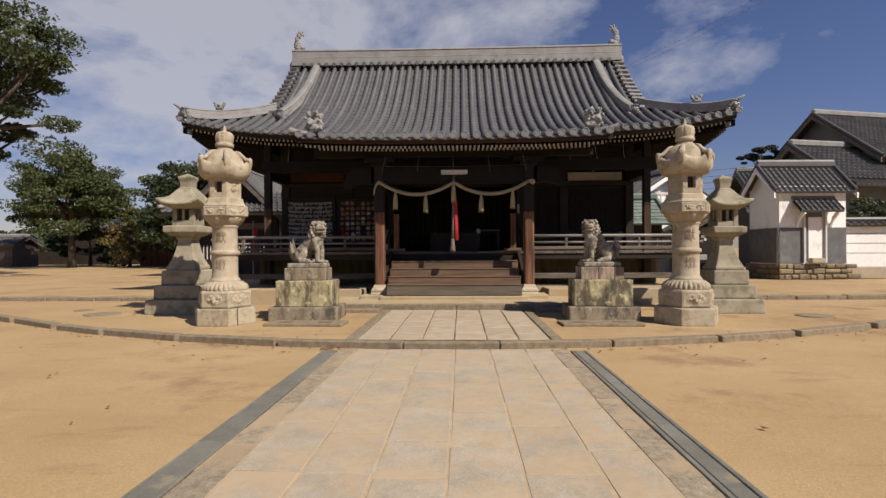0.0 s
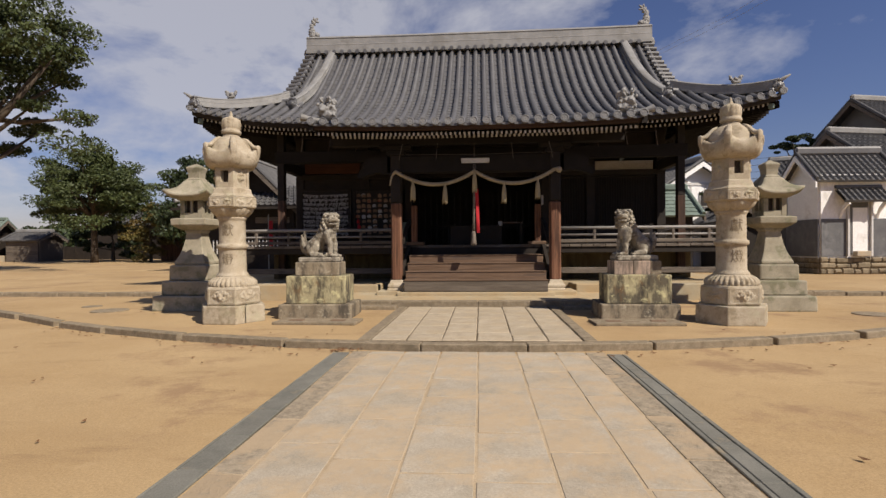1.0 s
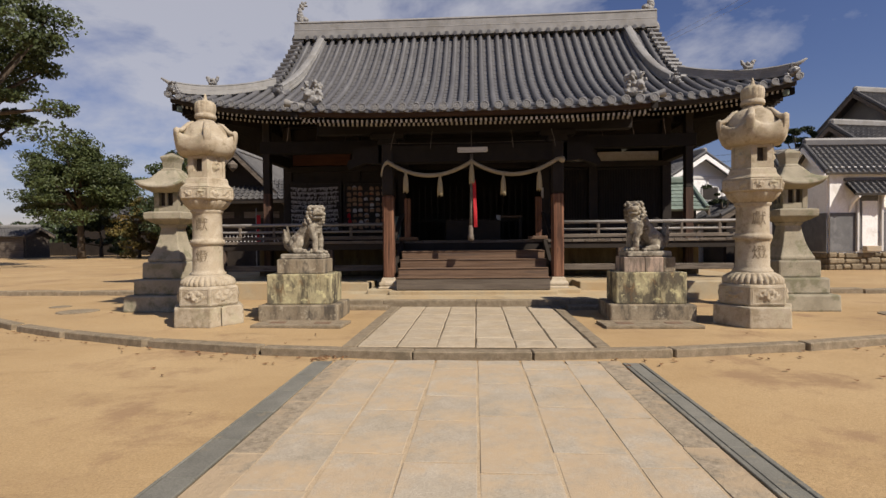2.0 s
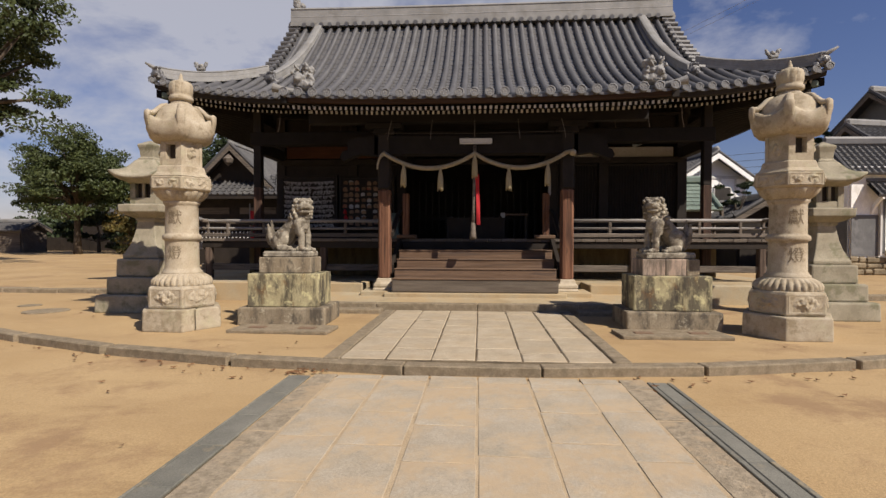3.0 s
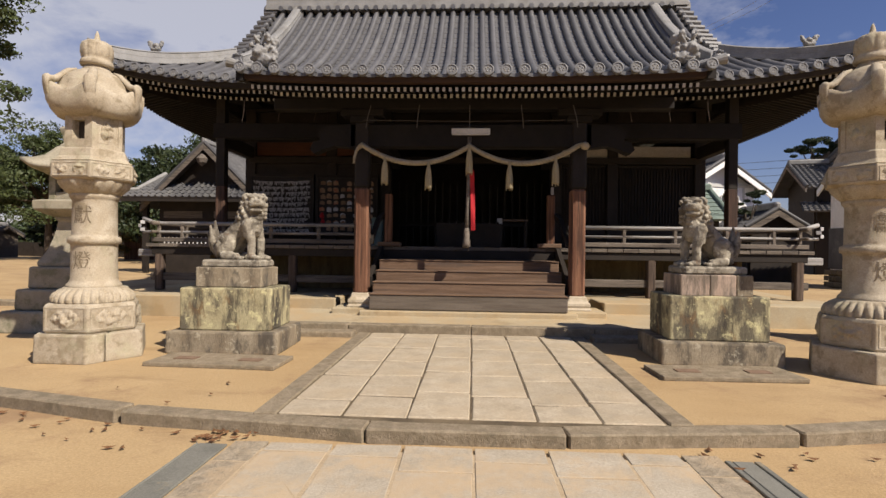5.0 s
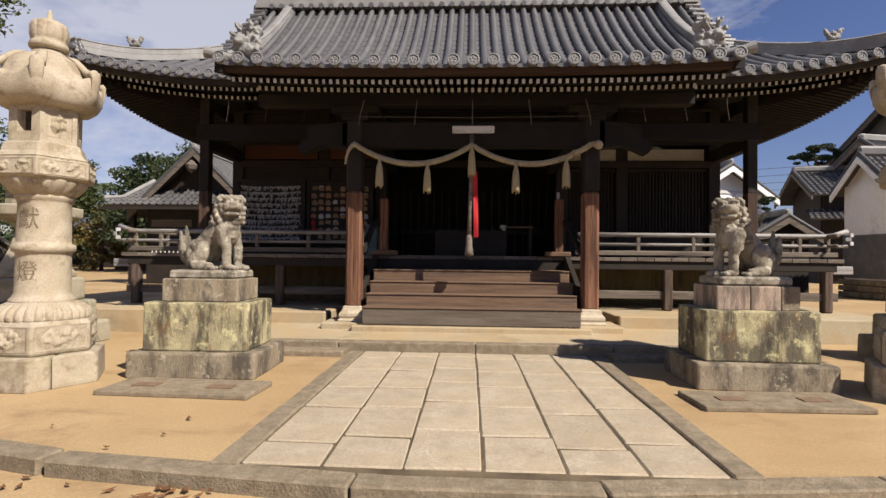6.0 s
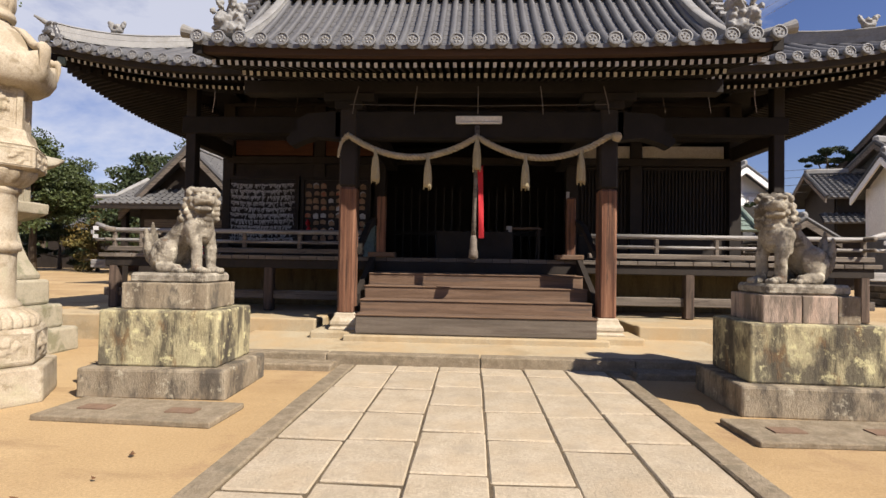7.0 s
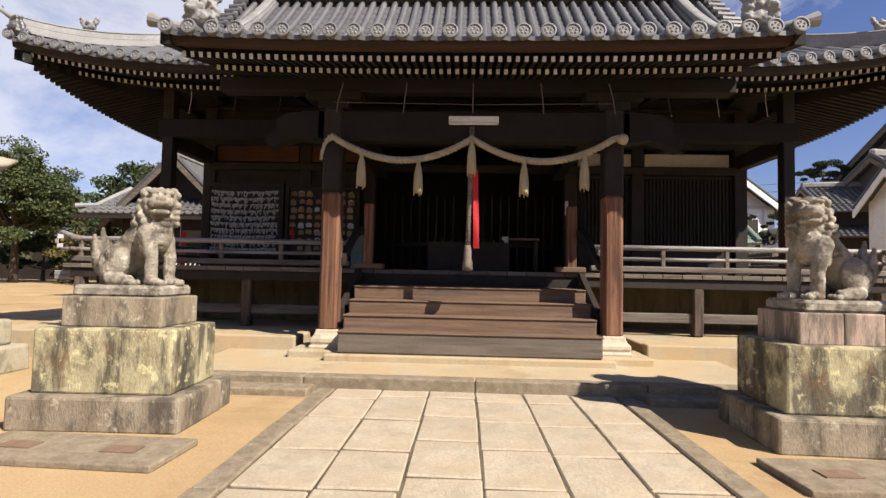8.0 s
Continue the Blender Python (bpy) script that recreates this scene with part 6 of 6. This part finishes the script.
part("grille", Geo().lathe((0.1, -0.215, 0), [(0.22, -0.22), (0.22, 0.22)], 4), METAL, ac).scale = (1, 0.02, 1)
part("bracket", Geo().box((0, -0.02, -0.34), (0.7, 0.34, 0.05)), METAL, ac)
for k in range(3):
    wd = part("window", Geo().box((-4.6 + 2.2 * k, -3.06, 4.6), (1.2, 0.08, 0.9)), WHITE, h1)
    part("pane", Geo().box((-4.6 + 2.2 * k, -3.11, 4.6), (1.05, 0.02, 0.76)), BLACK, wd)
tiled_slope((-3.2, -2.9, 4.0), (3.2, -2.9, 4.0), (-3.2, -1.95, 4.5), (3.2, -1.95, 4.5), h2, name="lean_to_tiles")
# white house and green roof seen past the hall
wh = gable_house("house", "white house with a timbered gable", "house", 8.9, 12.4, 28.0, 33.0, 4.2, 1.1, "y", 0.5, PLASTER)
for x in (-1.2, -0.4, 0.4, 1.2):
    part("timber", Geo().box((x, -2.58, 3.6), (0.10, 0.03, 1.2)), WHITE, wh)
part("timber", Geo().box((0, -2.59, 4.2), (3.4, 0.04, 0.14)), WHITE, wh)
wh.rotation_euler.z = radians(12)
wd = part("window", Geo().box((0.5, -2.6, 3.4), (0.9, 0.06, 0.7)), WHITE, wh)
part("pane", Geo().box((0.5, -2.64, 3.4), (0.8, 0.02, 0.6)), BLACK, wd)
gable_house("shrine_shed", "small shed with a green copper roof", "shed", 6.5, 9.30, 24.0, 27.0, 2.65, 1.0, "x", 0.4, WOOD_DARK, COPPER, ridge_m=COPPER)
gable_house("shed", "low tiled shed between the houses", "shed", 11.2, 13.0, 25.4, 27.6, 2.35, 0.55, "y", 0.35, WOOD_DARK)
lo2 = gable_house("house", "old two-storey house with layered tiled roofs", "house", 19.8, 24.2, 33.8, 37.8, 5.3, 1.2, "x", 0.8, WOOD_DARK)
tiled_slope((-3.2, -3.1, 3.5), (3.2, -3.1, 3.5), (-3.0, -1.95, 4.1), (3.0, -1.95, 4.1), lo2, name="lean_to_tiles")
lo2.rotation_euler.z = radians(-12)
# side shrine behind the hall on the west
ss = gable_house("side_shrine", "dark timber side shrine with a tiled hip-and-gable roof", "shrine", -13.3, -9.0, 25.6, 31.0, 3.35, 2.1, "y", 0.55, WOOD_DARK)
tiled_slope((-3.15, -3.75, 3.15), (3.15, -3.75, 3.15), (-2.35, -2.0, 4.25), (2.35, -2.0, 4.25), ss, name="front_skirt_tiles")
for e in (-1, 1):
    part("hip_ridge", Geo().tube([(e * 3.25, -3.85, 3.42), (e * 2.9, -3.2, 3.52), (e * 2.35, -2.0, 4.35)], [0.08, 0.09, 0.10], 8), PLASTER_RIDGE, ss)
    part("column", Geo().box((e * 2.6, -3.0, 1.55), (0.2, 0.2, 3.1)), WOOD_DARK, ss)
    part("plaster_panel", Geo().box((e * 1.1, -2.79, 2.5), (1.7, 0.03, 0.30)), WOOD_GREY, ss)
part("eave_board", Geo().box((0, -3.70, 3.04), (7.0, 0.1, 0.12)), WOOD_DARK, ss)
part("gable_ornament", Geo().lathe((0, -3.36, 4.75), [(0.01, -0.28), (0.18, -0.12), (0.24, 0.05), (0.10, 0.2), (0.01, 0.26)], 8), WOOD_GREY, ss)
for k in range(22):
    part("lattice_bar", Geo().box((-1.9 + k * 0.18, -2.80, 1.2), (0.04, 0.03, 0.7)), WHITE, ss)
fl = thing("red_banner", "narrow red banner on a thin pole", "banner", (-8.15, 20.5, 0.17))
part("pole", Geo().tube([(0, 0, 0), (0, 0, 2.5)], 0.02, 6), METAL, fl)
part("banner", Geo().box((0.09, 0, 1.75), (0.15, 0.015, 1.0)), RED_CLOTH, fl)
# small buildings and fence at the far edge
gable_house("hut", "small weathered timber hut", "hut", -41.6, -38.6, 43.6, 46.2, 2.0, 0.6, "x", 0.35, WOOD_GREY)
gs = gable_house("shrine_shed", "small shrine with a green copper roof on a stone base", "shrine", -46.4, -42.9, 43.0, 46.0, 2.4, 1.3, "x", 0.6, WOOD_DARK, COPPER, ridge_m=COPPER)
soften(part("stone_base", Geo().box((0, -1.0, 0.2), (5.2, 5.2, 0.7)), GRANITE_OLD, gs), 0.05)
gable_house("house", "dark timber house behind the trees", "house", -43.0, -34.0, 56.0, 62.0, 4.0, 1.8, "x", 0.6, WOOD_DARK)
gable_house("shed", "brown timber shed at the forecourt edge", "shed", -27.6, -24.6, 44.0, 47.0, 2.3, 1.0, "y", 0.4, WOOD_POST)
fn = thing("fence", "dark board fence along the far edge of the forecourt", "fence", (-50, 50, 0.19))
for k in range(46):
    part("board", Geo().box((k * 1.0, 0, 0.65), (0.96, 0.05, 1.3)), WOOD_DARK, fn)
    part("post", Geo().box((k * 1.0 - 0.5, 0.05, 0.7), (0.1, 0.1, 1.4)), WOOD_DARK, fn)
sg = thing("sign", "small white sign on a post", "sign", (18.2, 20.6, 0.19))
part("post", Geo().tube([(0, 0, 0), (0, 0, 0.7)], 0.025, 6), METAL, sg)
part("board", Geo().box((0, -0.03, 0.75), (0.35, 0.03, 0.28)), WHITE, sg)
for k in range(2):
    cb = thing("power_cable", "thin overhead power cable", "cable", (0, 0, 0), "power cables")
    part("wire", Geo().tube([(16 + k, 75, 23.8), (20.5 + k, 45, 20.0), (26 + k * 1.2, 20, 19.2)], 0.012, 5), METAL, cb)
for x, y, h in ((26.6, 20.0, 19.6), (16.5, 75.0, 24.2), (9.5, 34.0, 7.0)):
    up_ = thing("utility_pole", "tall grey utility pole carrying cables", "utility pole", (x, y, 0.19), "utility poles")
    part("pole", Geo().lathe((0, 0, 0), [(0.17, -0.3), (0.11, h)], 12), METAL, up_, smooth=True)
    part("crossarm", Geo().box((0, 0, h - 0.6), (2.2, 0.1, 0.1), cham=0.01), METAL, up_)
for s in (-1, 1):
    pt = thing("paper_streamer", "folded white paper tied to the rail end", "paper streamer", (s * 6.84, 14.50, 1.80), "paper streamers")
    for k in range(3):
        part("fold", Geo().box((0.03 * (-1) ** k, -0.03, 0.06 - 0.075 * k), (0.085, 0.012, 0.07), turn=0.4 * (-1) ** k, cham=0.004), PAPER, pt)
for k in range(4):
    cb = thing("power_cable", "thin low power cable between houses", "cable", (0, 0, 0), "house cables")
    part("wire", Geo().tube([(9.5, 34, 5.5 + 0.35 * k), (15, 35, 5.3 + 0.4 * k), (22, 36, 5.8 + 0.45 * k)], 0.012, 5), BLACK, cb)

# ---- paving, kerbs, gutters ----
rs = random.Random(5)


def slab_mesh(w, l, h, cham, seed):
    return Geo().box((0, 0, 0), (w, l, h), cham=cham, skew=lambda x, y, z: (x + 0.003 * math.sin(7 * y + seed), y + 0.003 * math.sin(9 * x + seed), z + 0.003 * math.sin(seed + 5 * x + 3 * y)))


lower_path = tagged(part("lower_path", Geo().box((0.06, 0.8, -0.045), (3.3, 13.3, 0.1175)), JOINT), "worn granite slab path with sandy joints", "path", kind="structure")
cols = [-1.60, -1.34, -0.88, -0.40, 0.085, 0.58, 1.08, 1.46, 1.72]
for i in range(len(cols) - 1):
    y = 7.56 - rs.uniform(0.1, 0.5)
    first = True
    while y > -5.2:
        top = 7.56 if first else y
        ln = (7.56 - y) if first else rs.uniform(0.62, 1.05) * (1.3 if i in (0, len(cols) - 2) else 1)
        w = cols[i + 1] - cols[i]
        ob = part("paving_slab", slab_mesh(w - 0.018 - rs.uniform(0, 0.010), ln - 0.016 - rs.uniform(0, 0.008), 0.08, 0.003, rs.randint(0, 99)), GRANITE_EDGE if i in (0, len(cols) - 2) else GRANITE_OLD, lower_path)
        ob.matrix_basis = pose((cols[i] + cols[i + 1]) / 2 + rs.uniform(-0.005, 0.005), top - ln / 2, -0.0225 + rs.uniform(-0.001, 0.002), 0, 0, rs.uniform(-0.35, 0.35))
        if not first:
            y -= ln
        first = False
upper_path = tagged(part("upper_path", Geo().box((0.06, 9.75, 0.045), (3.3, 3.9, 0.108)), JOINT_DARK), "granite flagstone path with dark joints before the stairs", "path", kind="structure")
ucols = [-1.42, -0.92, -0.42, 0.065, 0.565, 1.05, 1.52]
for i in range(len(ucols) - 1):
    y, k = 7.87, 0
    while y < 11.68:
        ln = rs.uniform(0.40, 0.75) if k == 0 else rs.uniform(0.66, 0.86)
        ln = min(ln, 11.70 - y)
        if 11.70 - (y + ln) < 0.25:
            ln = 11.70 - y
        ob = part("flagstone", slab_mesh(ucols[i + 1] - ucols[i] - 0.015, ln - 0.038, 0.08, 0.010, rs.randint(0, 99)), GRANITE, upper_path)
        ob.matrix_basis = pose((ucols[i] + ucols[i + 1]) / 2 + rs.uniform(-0.003, 0.003), y + ln / 2, 0.072 + rs.uniform(-0.003, 0.003), rs.uniform(-0.2, 0.2), rs.uniform(-0.2, 0.2), rs.uniform(-0.5, 0.5))
        y, k = y + ln, k + 1
for x in (-1.52, 1.62):
    y = 7.87
    while y < 11.6:
        ln = min(rs.uniform(0.9, 1.4), 11.7 - y)
        ob = part("border_stone", slab_mesh(0.18, ln - 0.012, 0.12, 0.012, rs.randint(0, 99)), KERB, upper_path)
        ob.location = (x, y + ln / 2, 0.06)
        y += ln
# kerb of the upper level
kerb = thing("kerb", "long low kerb of weathered granite blocks", "kerb", kind="structure")
x = -14.0
while x < 14.0:
    ln = rs.uniform(1.3, 2.0)
    if -2.2 < x + ln < -1.3:
        ln = -1.62 - x if x < -1.9 else 0.9
    a = math.atan2(kerb_y(x + ln) - kerb_y(x), ln)
    ob = part("kerb_stone", slab_mesh(ln - 0.003, 0.19, 0.20, 0.012, rs.randint(0, 99)), KERB, kerb)
    ob.matrix_basis = pose(x + ln / 2, (kerb_y(x) + kerb_y(x + ln)) / 2 + 0.095, 0.0 + rs.uniform(-0.003, 0.003), 0, 0, math.degrees(a))
    x += ln
kerb2 = thing("terrace_kerb", "low kerb of rough stones before the terrace", "kerb", kind="structure")
for s in (-1, 1):
    x = 7.0
    while x < 26:
        ln = rs.uniform(0.5, 1.1)
        ob = part("kerb_stone", slab_mesh(ln - 0.006, 0.24, 0.24, 0.02, rs.randint(0, 99)), KERB, kerb2)
        ob.location = (s * (x + ln / 2), 14.27 + 0.004 * x + rs.uniform(-0.02, 0.02), 0.078 + rs.uniform(-0.014, 0.010))
        x += ln
for x, nm in ((-1.72, "gutter"), (1.85, "gutter")):
    gut = tagged(part(nm, Geo().box((x, 0.9, -0.05), (0.25, 13.2, 0.095)), JOINT_DARK), "narrow concrete gutter covers beside the path", "gutter", kind="structure")
    y = 7.5
    while y > -5:
        ob = part("gutter_cover", Geo().box((0, 0, 0), (0.135 if x > 0 else 0.20, 0.597, 0.05), cham=0.006), DRAIN, gut)
        ob.location = (x, y - 0.3, -0.012 + rs.uniform(-0.002, 0.002))
        for dx in (-0.095, 0.095) if x > 0 else (-0.115, ):
            ob = part("gutter_side", Geo().box((0, 0, 0), (0.042 if x > 0 else 0.018, 0.598, 0.05), cham=0.005), DRAIN, gut)
            ob.location = (x + dx, y - 0.3, -0.010)
        y -= 0.6
